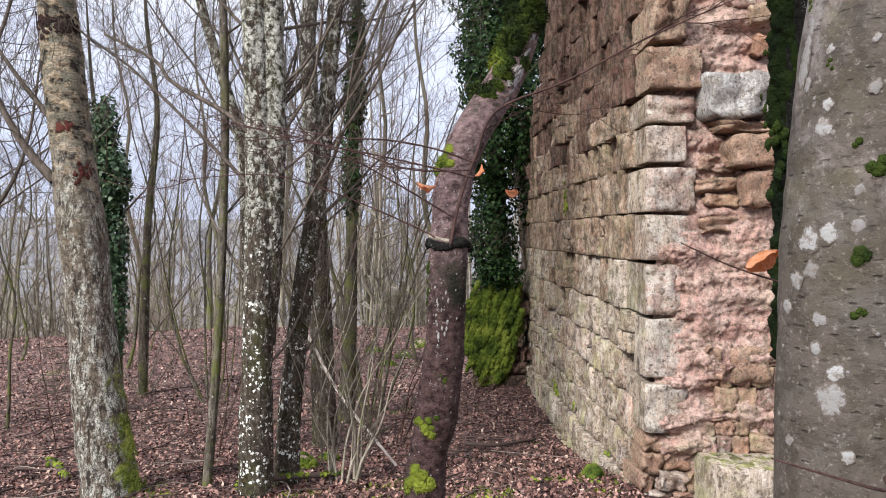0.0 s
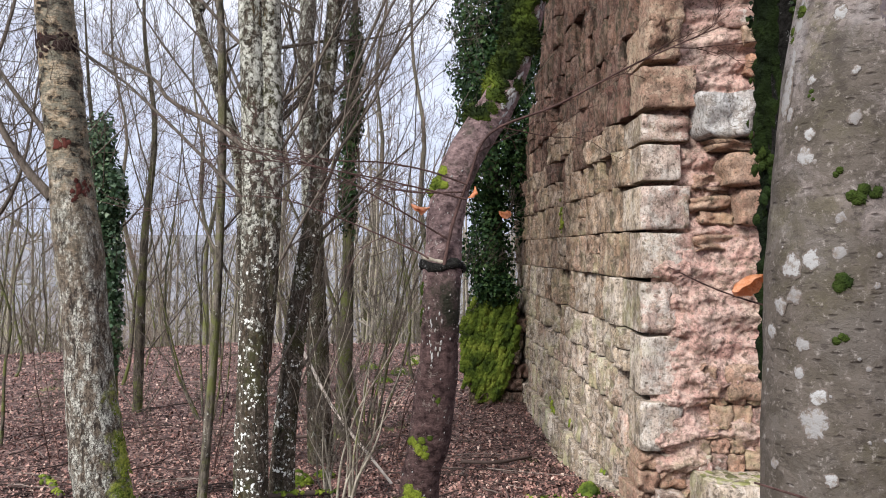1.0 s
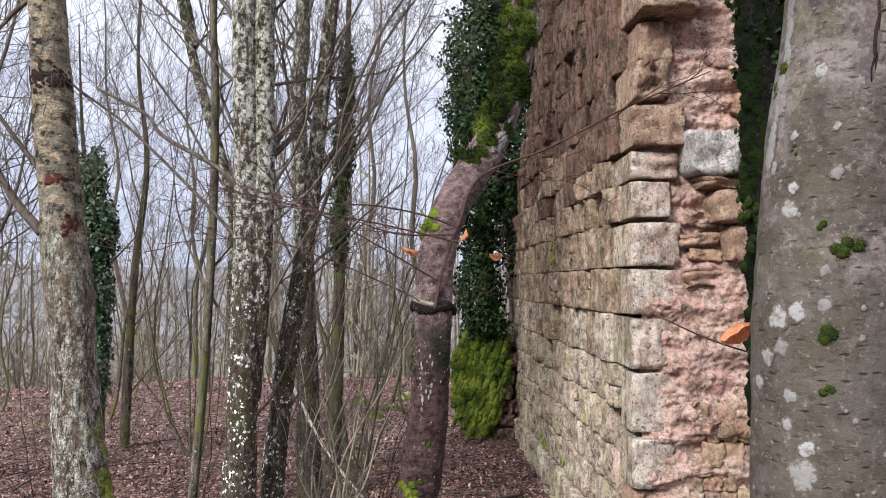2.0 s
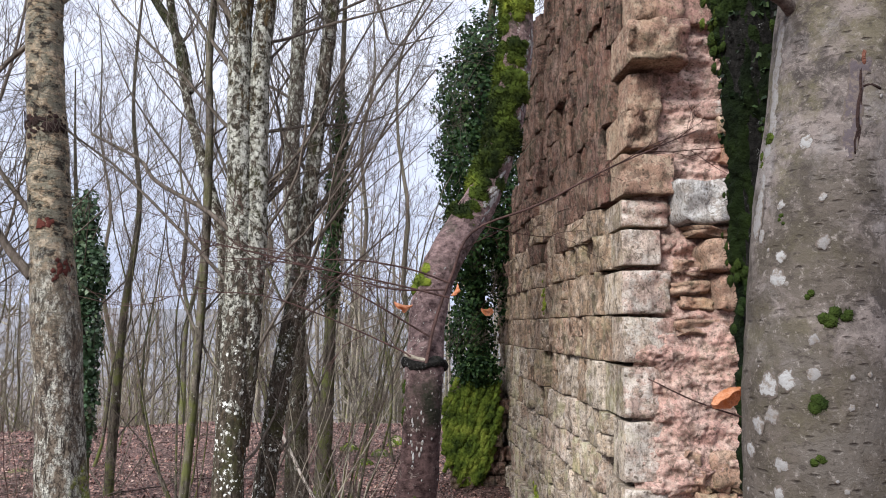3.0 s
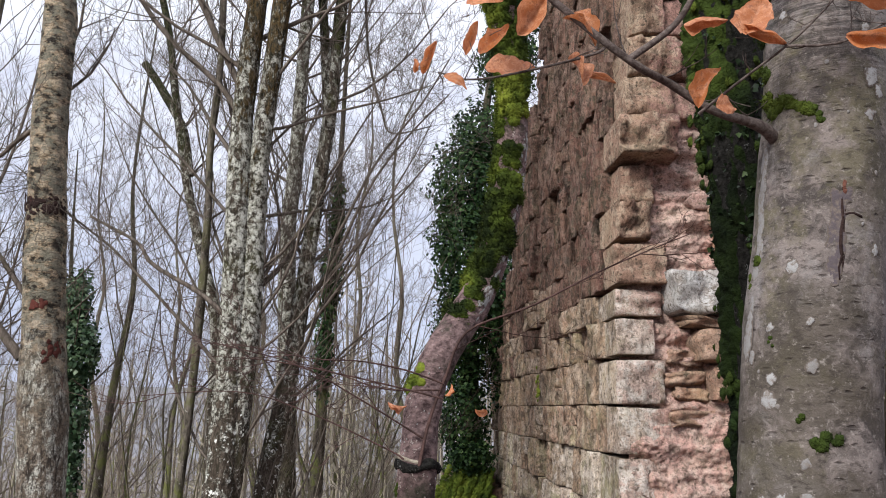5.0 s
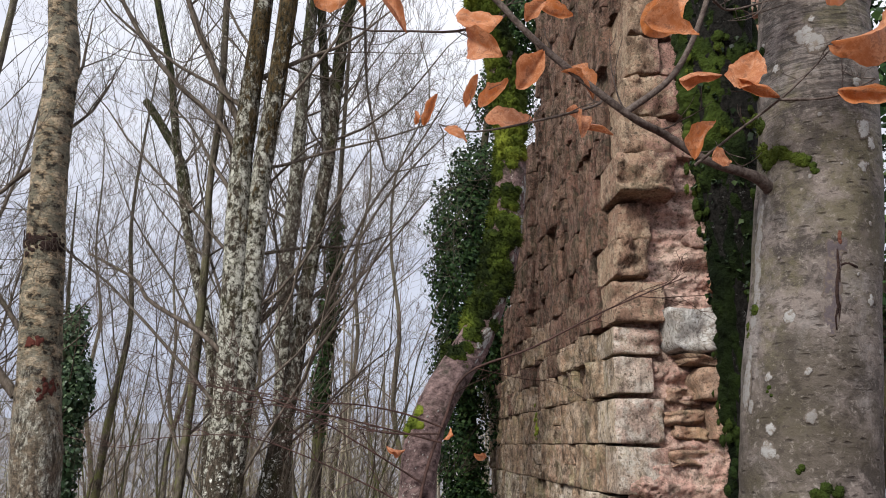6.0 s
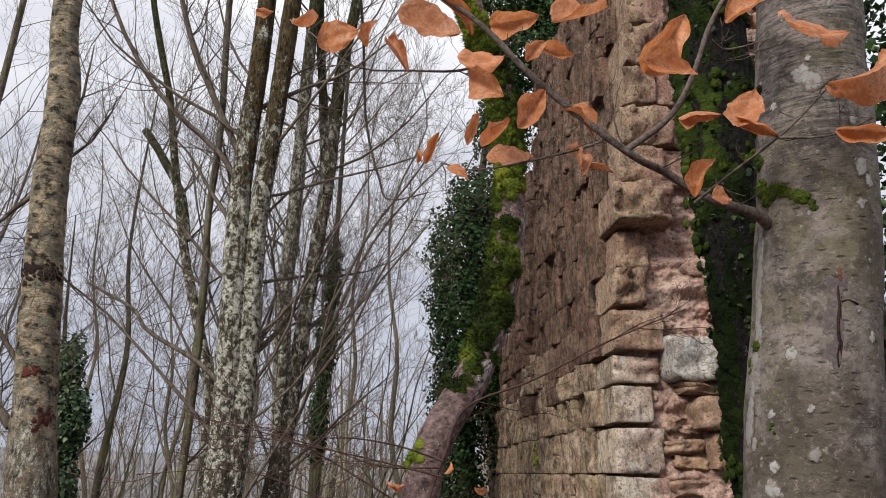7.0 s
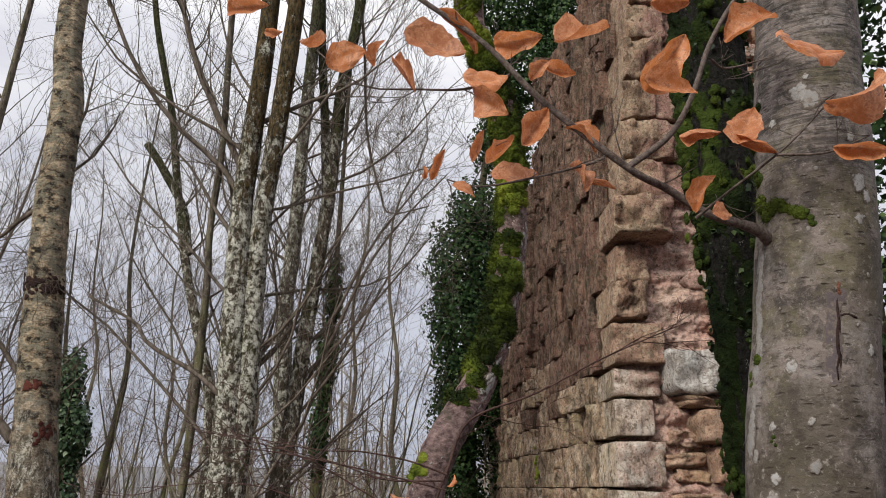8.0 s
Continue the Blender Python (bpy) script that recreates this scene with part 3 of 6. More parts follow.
def grow(shape, rng, p, d, length, r, level, kids, spread=0.75, rise=0.12, wander=0.16, ratio=0.55, segs=5, thin=0.0022):
    """A branch with its side shoots, down to the given level."""
    n = segs if level else max(2, segs - 2)
    pts, dirs = [np.array(p, float)], []
    d = np.array(d, float)
    for i in range(n):
        d = d + rng.normal(0, wander, 3) + (0, 0, rise)
        d /= np.linalg.norm(d)
        dirs.append(d)
        pts.append(pts[-1] + d * length / n)
    rad = np.linspace(r, max(thin * 0.6, r * 0.25), n + 1)
    tube(shape, pts, rad, 5 if r > 0.02 else (4 if r > 0.007 else 3), cap=False)
    if not level:
        return
    for k in range(kids[len(kids) - level] if level <= len(kids) else 3):
        f = rng.uniform(0.2, 1.0)
        i = min(int(f * n), n - 1)
        q = pts[i] + (pts[i + 1] - pts[i]) * (f * n - i)
        side = rng.normal(0, 1, 3)
        side -= dirs[i] * side.dot(dirs[i])
        side /= np.linalg.norm(side) + 1e-9
        a = spread * rng.uniform(0.6, 1.25)
        nd = dirs[i] * math.cos(a) + side * math.sin(a)
        grow(shape, rng, q, nd, length * ratio * rng.uniform(0.6, 1.2) * (1.15 - 0.55 * f), max(thin, rad[i] * 0.5), level - 1, kids, spread, rise, wander, ratio, segs, thin)


def ground_z(x, y):
    s = min(max((y - 4.6) / 2.4, 0), 1)
    z = -0.32 * s * s * (3 - 2 * s)
    z += 0.14 * min(max((y - 8.2) / 2.2, 0), 1) * min(max((x + 0.6) / 1.4, 0), 1)
    z += 0.035 * noise.noise(Vector((x * 0.9, y * 0.9, 0))) + 0.09 * noise.noise(Vector((x * 0.27, y * 0.27, 3.0)))
    edge = 14.5 + min(0, (x + 4.5) * 0.55)
    over = max(0, y - max(edge, 8.5))
    z -= min(0.02 * over * over, 0.3 * over) if over < 90 else 27
    far = math.hypot(x, y)
    if far > 160:
        z += (far - 160) * 0.055 * (1 + 0.45 * noise.noise(Vector((x * 0.004, y * 0.004, 9.0))))
    return max(z, -27) if far < 160 else min(z, 22)


# ---- ground ----


def ground():
    def lines(lo, hi, step, reach):
        mid = list(np.arange(lo, hi, step))
        out, g = [], step
        while g < 700:
            g *= 1.32
            out.append(g)
        after = list(hi + np.cumsum(out))
        before = list(lo - np.cumsum(out))[::-1]
        return before + mid + after

    xs, ys = lines(-8, 3, 0.13, 2000), lines(3, 17, 0.13, 2000)
    v = [(x, y, ground_z(x, y)) for y in ys for x in xs]
    w = len(xs)
    f = [(j * w + i, j * w + i + 1, (j + 1) * w + i + 1, (j + 1) * w + i) for j in range(len(ys) - 1) for i in range(w - 1)]
    s = Shape()
    s.add(v, f)
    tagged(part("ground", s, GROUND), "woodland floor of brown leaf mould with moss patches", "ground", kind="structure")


ground()

# ---- ruined masonry wall ----
COURSES = [-0.62, -0.28, 0.05, 0.38, 0.72, 1.1, 1.43, 1.73, 2.03, 2.27, 2.47, 2.76, 3.02, 3.3, 3.59, 3.88, 4.18, 4.47, 4.8, 5.1, 5.42, 5.72, 6.0, 6.3, 6.6]
SIDE_COURSES = [-0.84, -0.56, -0.28, 0.0, 0.28, 0.55, 0.82] + COURSES[5:]
CORNER = Vector((1.23, 4.7, 0))
ALONG = Vector((-0.03, 1, 0)).normalized()
SIDE_TURN = math.atan2(-ALONG.y, -ALONG.x)


def lean(z, u=0.0):
    """The broken end leans inwards higher up; the far part stands upright."""
    return 0.09 * max(0.0, z - 2.7) * max(0.0, 1 - u / 2.4)


def wall_top(u):
    return 6.6 if u < 1.2 else 6.0 if u < 2.55 else 5.1 if u < 3.15 else 4.3 if u < 3.65 else 4.0 - 0.28 * (u - 2.95)


def rough_block(name, rng, nx=4, ny=2, nz=3, bulge=0.05, jag=0.05, dome=0.0, side=None, slant=0.0, comb=0.0, round_off=0.0, skew=0.0, worn=0.0):
    """A dressed block gone rough: x and z from -0.5 to 0.5, face at y = 0, back at y = 1; no back face. Arrises are narrow."""
    key, v, f = {}, [], []
    rim_x, rim_z = rng.uniform(0.03, 0.09) if dome else 0.02, rng.uniform(0.012, 0.03)

    def run(n, rim):
        return [0.0, *np.linspace(rim, 1 - rim, n - 1), 1.0]

    xs, zs = run(nx, rim_x), run(nz, rim_z)
    slope = rng.normal(0, bulge * 0.5, 2)
    seed = rng.uniform(0, 60)

    def vert(i, j, k):
        if (i, j, k) not in key:
            x, y, z = xs[i] - 0.5, j / ny, zs[k] - 0.5
            ex, ez = i in (0, nx), k in (0, nz)
            if j == 0:
                grain = noise.fractal(Vector((x * 3.1 + seed, seed * 2.3, z * 2.6)), 0.75, 2.1, 5)
                y = (bulge if ex else 0) + (bulge if ez else 0) + jag * 1.6 * grain + slope[0] * x + slope[1] * z + dome * (4 * x * x + z * z) + slant * max(0.0, x + 0.1)
            if ex:
                x *= 1 - abs(rng.normal(0, jag * 0.35))
            if ez:
                z *= 1 - abs(rng.normal(0, jag * 0.28))
            if comb and j == 0:
                # upright furrows where the weather has eaten the softer beds
                y += comb * (noise.noise(Vector((x * 4.5 + seed, 7.0, z * 1.4))) + 0.7 * noise.noise(Vector((x * 10.0, seed, z * 2.5))))
                y += 0.1 * max(0.0, abs(x) + abs(z) - rng.uniform(0.72, 0.95))
            if worn and j == 0:
                y += worn * max(0.0, (abs(x) - 0.38) / 0.12) ** 1.5
            if round_off:
                x, z = x * math.sqrt(1 - round_off * 2 * z * z), z * math.sqrt(1 - round_off * 2 * x * x)
            if skew:
                x, z = x + skew * noise.noise(Vector((z * 2.6, seed, 1.0))), z + skew * noise.noise(Vector((x * 2.2, seed, 9.0)))
            key[i, j, k] = len(v)
            v.append((x, y, z))
        return key[i, j, k]

    for i in range(nx):
        for k in range(nz):
            f.append((vert(i, 0, k), vert(i + 1, 0, k), vert(i + 1, 0, k + 1), vert(i, 0, k + 1)))
    for j in range(ny):
        for k in range(nz):
            f.append((vert(0, j + 1, k), vert(0, j, k), vert(0, j, k + 1), vert(0, j + 1, k + 1)))
            f.append((vert(nx, j, k), vert(nx, j + 1, k), vert(nx, j + 1, k + 1), vert(nx, j, k + 1)))
        for i in range(nx):
            f.append((vert(i, j, nz), vert(i + 1, j, nz), vert(i + 1, j + 1, nz), vert(i, j + 1, nz)))
            f.append((vert(i, j + 1, 0), vert(i + 1, j + 1, 0), vert(i + 1, j, 0), vert(i, j, 0)))
    s = Shape()
    s.add(v, f)
    me = s.mesh(name)
    if side:
        me.polygons.foreach_set("material_index", [0] * (nx * nz) + [1] * (len(f) - nx * nz))
    return me


def block_set(name, count, mat, seed, **shape):
    rng = np.random.default_rng(seed)
    out = []
    for _ in range(count):
        me = rough_block(name, rng, **shape)
        me.materials.append(mat)
        if shape.get("side"):
            me.materials.append(shape["side"])
        out.append(me)
    return out


def lay(name, me, parent, centre, size, turn=0.0, tilt=0.0):
    """One stone: centre of its face, (width, depth, height), turned about z."""
    ob = part(name, me, None, parent)
    ob.matrix_basis = Matrix.LocRotScale(Vector(centre), Euler((tilt * 0.6, tilt, turn)), Vector(size))
    return ob


def box(s, x0, x1, y0, y1, z0, z1):
    v = [(x, y, z) for z in (z0, z1) for y in (y0, y1) for x in (x0, x1)]
    s.add(v, [(0, 2, 3, 1), (4, 5, 7, 6), (0, 1, 5, 4), (1, 3, 7, 5), (3, 2, 6, 7), (2, 0, 4, 6)])


SIDE_BLOCKS = block_set("block", 18, STONE, 11, nx=14, ny=1, nz=8, bulge=0.016, jag=0.055, dome=0.015, comb=0.07, skew=0.014, worn=0.03)
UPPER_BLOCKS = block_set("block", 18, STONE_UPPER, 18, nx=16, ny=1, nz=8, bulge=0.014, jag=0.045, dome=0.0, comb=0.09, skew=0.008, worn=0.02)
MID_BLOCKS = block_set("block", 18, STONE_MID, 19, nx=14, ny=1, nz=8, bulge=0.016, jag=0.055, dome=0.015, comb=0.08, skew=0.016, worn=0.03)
QUOINS = block_set("quoin", 12, STONE_END, 12, nx=12, ny=4, nz=10, bulge=0.02, jag=0.05, side=STONE, slant=0.09, comb=0.02, skew=0.02)
HIGH_QUOINS = block_set("quoin", 8, STONE_HIGH, 16, nx=14, ny=3, nz=10, bulge=0.04, jag=0.09, comb=0.05, skew=0.04)
RUBBLES = block_set("rubble_stone", 18, RUBBLE, 13, nx=9, ny=2, nz=7, bulge=0.06, jag=0.08, round_off=0.25, skew=0.16)
PALE_RUBBLES = block_set("rubble_stone", 10, STONE_END, 14, nx=9, ny=2, nz=7, bulge=0.06, jag=0.08, round_off=0.25, skew=0.16)
FLAKES = block_set("rubble_stone", 10, RUBBLE, 29, nx=12, ny=2, nz=6, bulge=0.1, jag=0.09, round_off=0.3, skew=0.2)


def side_wall():
    """The long coursed face, seen at a slant."""
    rng = np.random.default_rng(21)
    s = Shape()
    # backing of mortar, just behind the stone faces, stepped like the broken top
    length = 5.85
    for u0, u1, top in ((0.4, 1.2, 6.4), (1.2, 2.56, 5.85), (2.56, 3.15, 4.85), (3.15, 3.65, 3.95), (3.65, 4.4, 3.5), (4.4, length - 0.05, 3.1)):
        a, b = CORNER + ALONG * u0, CORNER + ALONG * u1
        for z0, z1 in ((-0.7, 2.7), (2.7, top)):
            v = [(p.x + 0.075 + lean(z, u) + e, p.y, z) for z in (z0, z1) for p, u in ((a, u0), (b, u1)) for e in (0, 0.9)]
            s.add(v, [(0, 1, 3, 2), (4, 6, 7, 5), (0, 4, 5, 1), (2, 3, 7, 6), (0, 2, 6, 4), (1, 5, 7, 3)])
    wall = tagged(part("wall_west", s, MORTAR), "ruined coursed wall of weathered buff sandstone blocks", "wall", kind="structure")
    for c, (z0, z1) in enumerate(zip(SIDE_COURSES[:-1], SIDE_COURSES[1:])):
        u = 0.26 + (0.2 if c % 2 else 0.0) + rng.uniform(0, 0.08)
        while u < length:
            w = rng.uniform(0.18, 0.3) if rng.random() < 0.55 else rng.uniform(0.3, 0.5)
            w = min(w, length - u + 0.12)
            if z0 > 2.0:
                # an upright recess runs through the upper courses
                if u < 2.42 < u + w:
                    w = 2.42 - u if 2.42 - u > 0.12 else 2.8 - u
                elif 2.3 < u < 2.79:
                    w = 2.8 - u
            mid = u + w / 2
            drop = rng.uniform(-0.35, 0.25) if mid > 2.9 else rng.uniform(-0.15, 0.15)
            if z1 < wall_top(mid) + drop:
                zm_ = (z0 + z1) / 2
                slot = 2.42 < mid < 2.86 and z0 > 2.0
                out = -0.015 + rng.normal(0, 0.008 if zm_ < 2.6 else 0.005) + (0.06 if slot else 0.0) + (-0.05 if z0 < 0.0 else 0)
                if rng.random() < 0.05:
                    out += 0.05
                p = CORNER + ALONG * mid
                zm = (z0 + z1) / 2
                levels = [z0, z1]
                if z1 - z0 > 0.26 and rng.random() < 0.08:
                    levels.insert(1, z0 + (z1 - z0) * rng.uniform(0.4, 0.6))
                for a, b in zip(levels[:-1], levels[1:]):
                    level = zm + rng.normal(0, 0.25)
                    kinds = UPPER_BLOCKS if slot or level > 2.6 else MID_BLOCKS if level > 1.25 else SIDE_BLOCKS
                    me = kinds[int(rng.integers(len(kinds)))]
                    lay("block", me, wall, (p.x + lean(zm, mid) + out + rng.normal(0, 0.006), p.y, (a + b) / 2), (w - (rng.uniform(0.022, 0.045) if zm < 2.6 else rng.uniform(0.0, 0.012)), 0.28, b - a - rng.uniform(0.002, 0.009)), SIDE_TURN + rng.normal(0, 0.035), rng.normal(0, 0.012))
            u += w


side_wall()


def end_wall():
    """The broken end: quoins at the corner, pink mortar and rubble core beside them."""
    rng = np.random.default_rng(31)
    xs, zs = np.linspace(1.3, 2.5, 128), np.concatenate([np.linspace(-0.3, 4.9, 440), np.linspace(5.0, 6.2, 14)])
    v = []
    for z in zs:
        for x in xs:
            q = Vector((x, 0, z))
            ledge = noise.noise(Vector((x * 2.6, 1.0, z * 7.5)))
            big = noise.noise(Vector((x * 1.7, 5.0, z * 1.6)))
            pits = noise.fractal(Vector((x * 9, 2.0, z * 13)), 0.8, 2.1, 4)
            s_ = 4.0 * noise.noise(Vector((x * 2.6 + z * 1.5, 8.0, z * 9.0))) + 1.2 * noise.fractal(Vector((x * 11, 3.0, z * 16)), 0.9, 2.1, 3)
            terrace = (math.floor(s_) + min(1.0, max(0.0, (s_ - math.floor(s_) - 0.78) / 0.22))) / 4.0
            strata = noise.fractal(Vector((x * 3.5 + z * 2.0, 8.0, z * 16)), 0.9, 2.0, 3)
            grit = noise.fractal(Vector((x * 24, 4.0, z * 34)), 0.7, 2.1, 3)
            # the mortar skin is flush with the quoins below and eaten back above
            calm = min(1.0, max(0.0, (z - 0.2) / 0.12)) * min(1.0, max(0.0, (1.9 - z) / 0.3))
            rubble = min(1.0, max(0.0, (x - 1.5 + 0.1 * big) / 0.12)) * min(1.0, max(0.0, (0.8 + 0.1 * ledge - z) / 0.1))
            y = 4.8 + lean(z) * 0.3 + (0.055 * ledge + 0.05 * big) * (1 - 0.7 * calm) + 0.012 * pits + 0.013 * grit + 0.018 * strata + 0.06 * terrace - 0.085 * calm + 0.02 * rubble
            # the skin feathers out on to the quoins
            y += 0.05 * max(0.0, 1 - (x - 1.36 - 0.1 * ledge - 0.1 * pits) / 0.12)
            y += 0.05 * max(0.0, x - 1.9)
            if z > 2.6:
                y += 0.03
            v.append((x + lean(z) + 0.012 * pits, y, z + 0.012 * ledge))
    w = len(xs)
    f = [(j * w + i, j * w + i + 1, (j + 1) * w + i + 1, (j + 1) * w + i) for j in range(len(zs) - 1) for i in range(w - 1)]
    s = Shape()
    s.add(v, f)
    box(s, 2.3, 2.88, 4.95, 5.9, -0.5, 6.2)
    wall = tagged(part("wall_south", s, CORE), "broken wall end with pink mortar and rubble core", "wall", kind="structure")
    # quoins
    for c, (z0, z1) in enumerate(zip(COURSES[3:-1], COURSES[4:]), 1):
        zm = (z0 + z1) / 2
        w = (0.36, 0.25, 0.3, 0.27, 0.34, 0.3, 0.26, 0.32, 0.34, 0.22, 0.24, 0.38, 0.34)[c % 13] + rng.uniform(-0.02, 0.02)
        depth = 0.28 + (0.2 if (c + 2) % 2 else 0.0)
        out = (0, 0.02, 0, 0.01, 0, 0.012, 0.012, 0.0, 0.02, 0.02, -0.06, 0.1, 0.0, 0.0)[c % 14]
        kind = QUOINS if z0 < 2.4 else HIGH_QUOINS
        me = kind[c % len(kind)]
        gap = 0.01 if z0 > 0.4 else 0.02
        top = z1 - (0.022 if c in (5, 7, 8, 10) else gap)
        lay("quoin", me, wall, (1.234 + lean(zm) + w / 2 - out * 0.4, 4.715 - out, (z0 + top) / 2), (w, depth, top - z0 - gap), rng.normal(0, 0.012), rng.normal(0, 0.012))
        if z0 > 3.5:
            lay("quoin", HIGH_QUOINS[(c + 4) % len(HIGH_QUOINS)], wall, (1.225 + lean(zm) + w + 0.16, 4.75 + rng.uniform(0, 0.05), zm), (0.3, 0.2, z1 - z0 - 0.03), rng.normal(0, 0.02), rng.normal(0, 0.02))
    # the lowest quoins are gone: loose packing shows at the foot
    z = -0.2
    while z < 0.36:
        h = rng.uniform(0.08, 0.15)
        x = 1.2 + rng.uniform(0, 0.05)
        while x < 1.62:
            w = rng.uniform(0.1, 0.2)
            kind = PALE_RUBBLES if rng.random() < 0.6 else RUBBLES
            lay("rubble_stone", kind[int(rng.integers(len(kind)))], wall, (x + w / 2, 4.74 + rng.uniform(-0.02, 0.03), z + h / 2), (w * 1.03, 0.3, min(h, 0.39 - z) * 1.04), rng.normal(0, 0.1), rng.normal(0, 0.08))
            x += w
        z += h
    # rubble courses
    z = 0.0
    while z < 5.6:
        h = rng.uniform(0.07, 0.14) if z < 0.8 else rng.uniform(0.05, 0.11)
        x = 1.66 if z > 0.75 else 1.52
        x += lean(z) + rng.uniform(0, 0.1)
        while x < 2.75:
            w = rng.uniform(0.07, 0.17) if z < 0.8 else rng.uniform(0.1, 0.26)
            dense = 0.9 if z < 0.8 else 0.05 if z < 1.6 else 0.42 if z < 2.7 else 0.4
            taken = 1.5 < x + w / 2 < 2.02 and 2.24 < z + h / 2 < 2.6 or 1.6 < x + w / 2 < 2.1 and 1.75 < z + h / 2 < 2.24
            if rng.random() < dense and not taken:
                kind = PALE_RUBBLES if rng.random() < 0.3 else FLAKES if z > 0.9 and rng.random() < 0.6 else RUBBLES
                lay("rubble_stone", kind[int(rng.integers(len(kind)))], wall, (x + w / 2, (4.71 + rng.uniform(-0.015, 0.015) if z < 1.7 else 4.75 + rng.uniform(-0.015, 0.04)) + lean(z) * 0.3, z + h / 2), (w * 1.02, 0.16, h * (1.05 if z < 0.9 else 1.2)), rng.normal(0, 0.12), rng.normal(0, 0.16))
            x += w
        z += h
    # marked stones of the core
    big = block_set("rubble_stone", 1, WHITE_STONE, 15, nx=12, ny=3, nz=9, bulge=0.05, jag=0.11, round_off=0.2, skew=0.1)[0]
    lay("rubble_stone", big, wall, (1.76, 4.57, 2.42), (0.42, 0.4, 0.27), 0.06, -0.03).name = "rubble_stone"
    for x, z, w, h, y, t in ((1.86, 2.1, 0.3, 0.18, 4.6, -0.02), (1.9, 1.87, 0.2, 0.2, 4.64, 0.02), (1.83, 2.23, 0.4, 0.06, 4.6, 0.05), (1.86, 0.8, 0.24, 0.2, 4.68, 0.0), (1.63, 0.86, 0.1, 0.1, 4.68, 0.1), (1.64, 0.76, 0.12, 0.09, 4.68, 0.0), (1.68, 2.02, 0.24, 0.09, 4.75, 0.15), (1.66, 1.9, 0.26, 0.08, 4.74, -0.1), (1.7, 1.8, 0.22, 0.075, 4.74, 0.08), (1.72, 1.66, 0.34, 0.09, 4.72, -0.08)):
        kind = FLAKES if h < 0.1 and z > 1 else RUBBLES
        lay("rubble_stone", kind[int(abs(x * 97 + z * 31)) % len(kind)], wall, (x, y, z), (w, 0.3, h * 1.1), 0.03, t)
    # dressed stone lying against the foot
    foot = tagged(new("fallen_block", block_set("fallen_block", 1, STONE, 17, nx=5, ny=3, nz=3, bulge=0.03, jag=0.03)[0]), "dressed sandstone block with a mossy top at the wall foot", "stone")
    gx, gy = 24, 16
    v = []
    for j in range(gy):
        for i in range(gx):
            x, y = -0.49 + 0.98 * i / (gx - 1), 0.02 + 0.8 * j / (gy - 1)
            v.append((x, y, 0.49 + 0.05 * noise.fractal(Vector((x * 8, y * 6, 2.0)), 0.8, 2.0, 3)))
    top = Shape()
    top.add(v, [(j * gx + i, j * gx + i + 1, (j + 1) * gx + i + 1, (j + 1) * gx + i) for j in range(gy - 1) for i in range(gx - 1)])
    part("moss", top, ALGAE, foot, "thin yellow-green algae film")
    foot.matrix_basis = Matrix.LocRotScale(Vector((1.78, 4.36, 0.1)), Euler((0, 0.02, 0.03)), Vector((0.46, 0.4, 0.34)))


end_wall()
# ---- trees ----


def trunk_shape(points, r0, r1, sides=20, n=60, flare=0.35, rough=0.05, seed=1, lumps=0.1):
    rng = np.random.default_rng(seed)
    pts = spline(points, n)
    h = np.linspace(0, 1, n)
    rad = r0 + (r1 - r0) * h
    rad = rad * (1 + flare * np.exp(-h * n * 0.12))
    rad = rad * (1 + lumps * np.array([noise.noise(Vector((seed * 3.1, 0, k * 0.21))) for k in range(n)]))
    s = Shape()
    tube(s, pts, rad, sides, rough, rng)
    return s, pts, rad


def off_trunk(shape, rng, pts, rad, lo, hi, count, length, level, kids, lift=0.5, back=-1.0, **kw):
    """Side limbs from a trunk between the heights lo and hi (as shares of its run)."""
    n = len(pts)
    for _ in range(count):
        f = rng.uniform(lo, hi)
        i = int(f * (n - 1))
        a = rng.uniform(0, 2 * math.pi)
        while math.sin(a) < back:
            a = rng.uniform(0, 2 * math.pi)
        d = np.array((math.cos(a), math.sin(a), lift * rng.uniform(0.4, 1.6)))
        d /= np.linalg.norm(d)
        grow(shape, rng, pts[i], d, length * rng.uniform(0.5, 1.1) * (1.2 - 0.6 * f), min(rad[i] * rng.uniform(0.14, 0.32), 0.005 + 0.02 * f), level, kids, **kw)


def standing_tree(name, label, runs, bark, seed, limbs, extra=(), sides=20, group="woodland trees"):
    """runs: stems as (points, foot radius, top radius); limbs: (count, from, to, length) off the first stems."""
    rng = np.random.default_rng(seed)
    root = thing(name, label, "tree", group)
    crown = Shape()
    for k, (points, r0, r1) in enumerate(runs):
        s, pts, rad = trunk_shape(points, r0, r1, sides, flare=0.45 if k == 0 else 0.0, seed=seed + k)
        part("trunk" if k == 0 else "stem", s, bark, root)
        count, lo, hi, length = limbs[min(k, len(limbs) - 1)]
        off_trunk(crown, rng, pts, rad, lo, hi, count, length * 1.15, 3, (5, 4, 3), lift=1.1, back=-0.1, wander=0.13, rise=0.15, ratio=0.6, thin=0.0012, segs=6)
    for points, r0, r1 in extra:
        pts = spline(points, 14)
        tube(crown, pts, np.linspace(r0, r1, 14), 6)
        for i in range(2, 14):
            for _ in range(2):
                d = rng.normal(0, 1, 3) + (0, 0, 0.5)
                grow(crown, rng, pts[i], d / np.linalg.norm(d), 0.75, r1 * 0.45, 2, (4, 3), wander=0.18, thin=0.0014)
    part("crown", crown, BARK_TWIG, root, "bare winter branches and fine twigs")
    return root


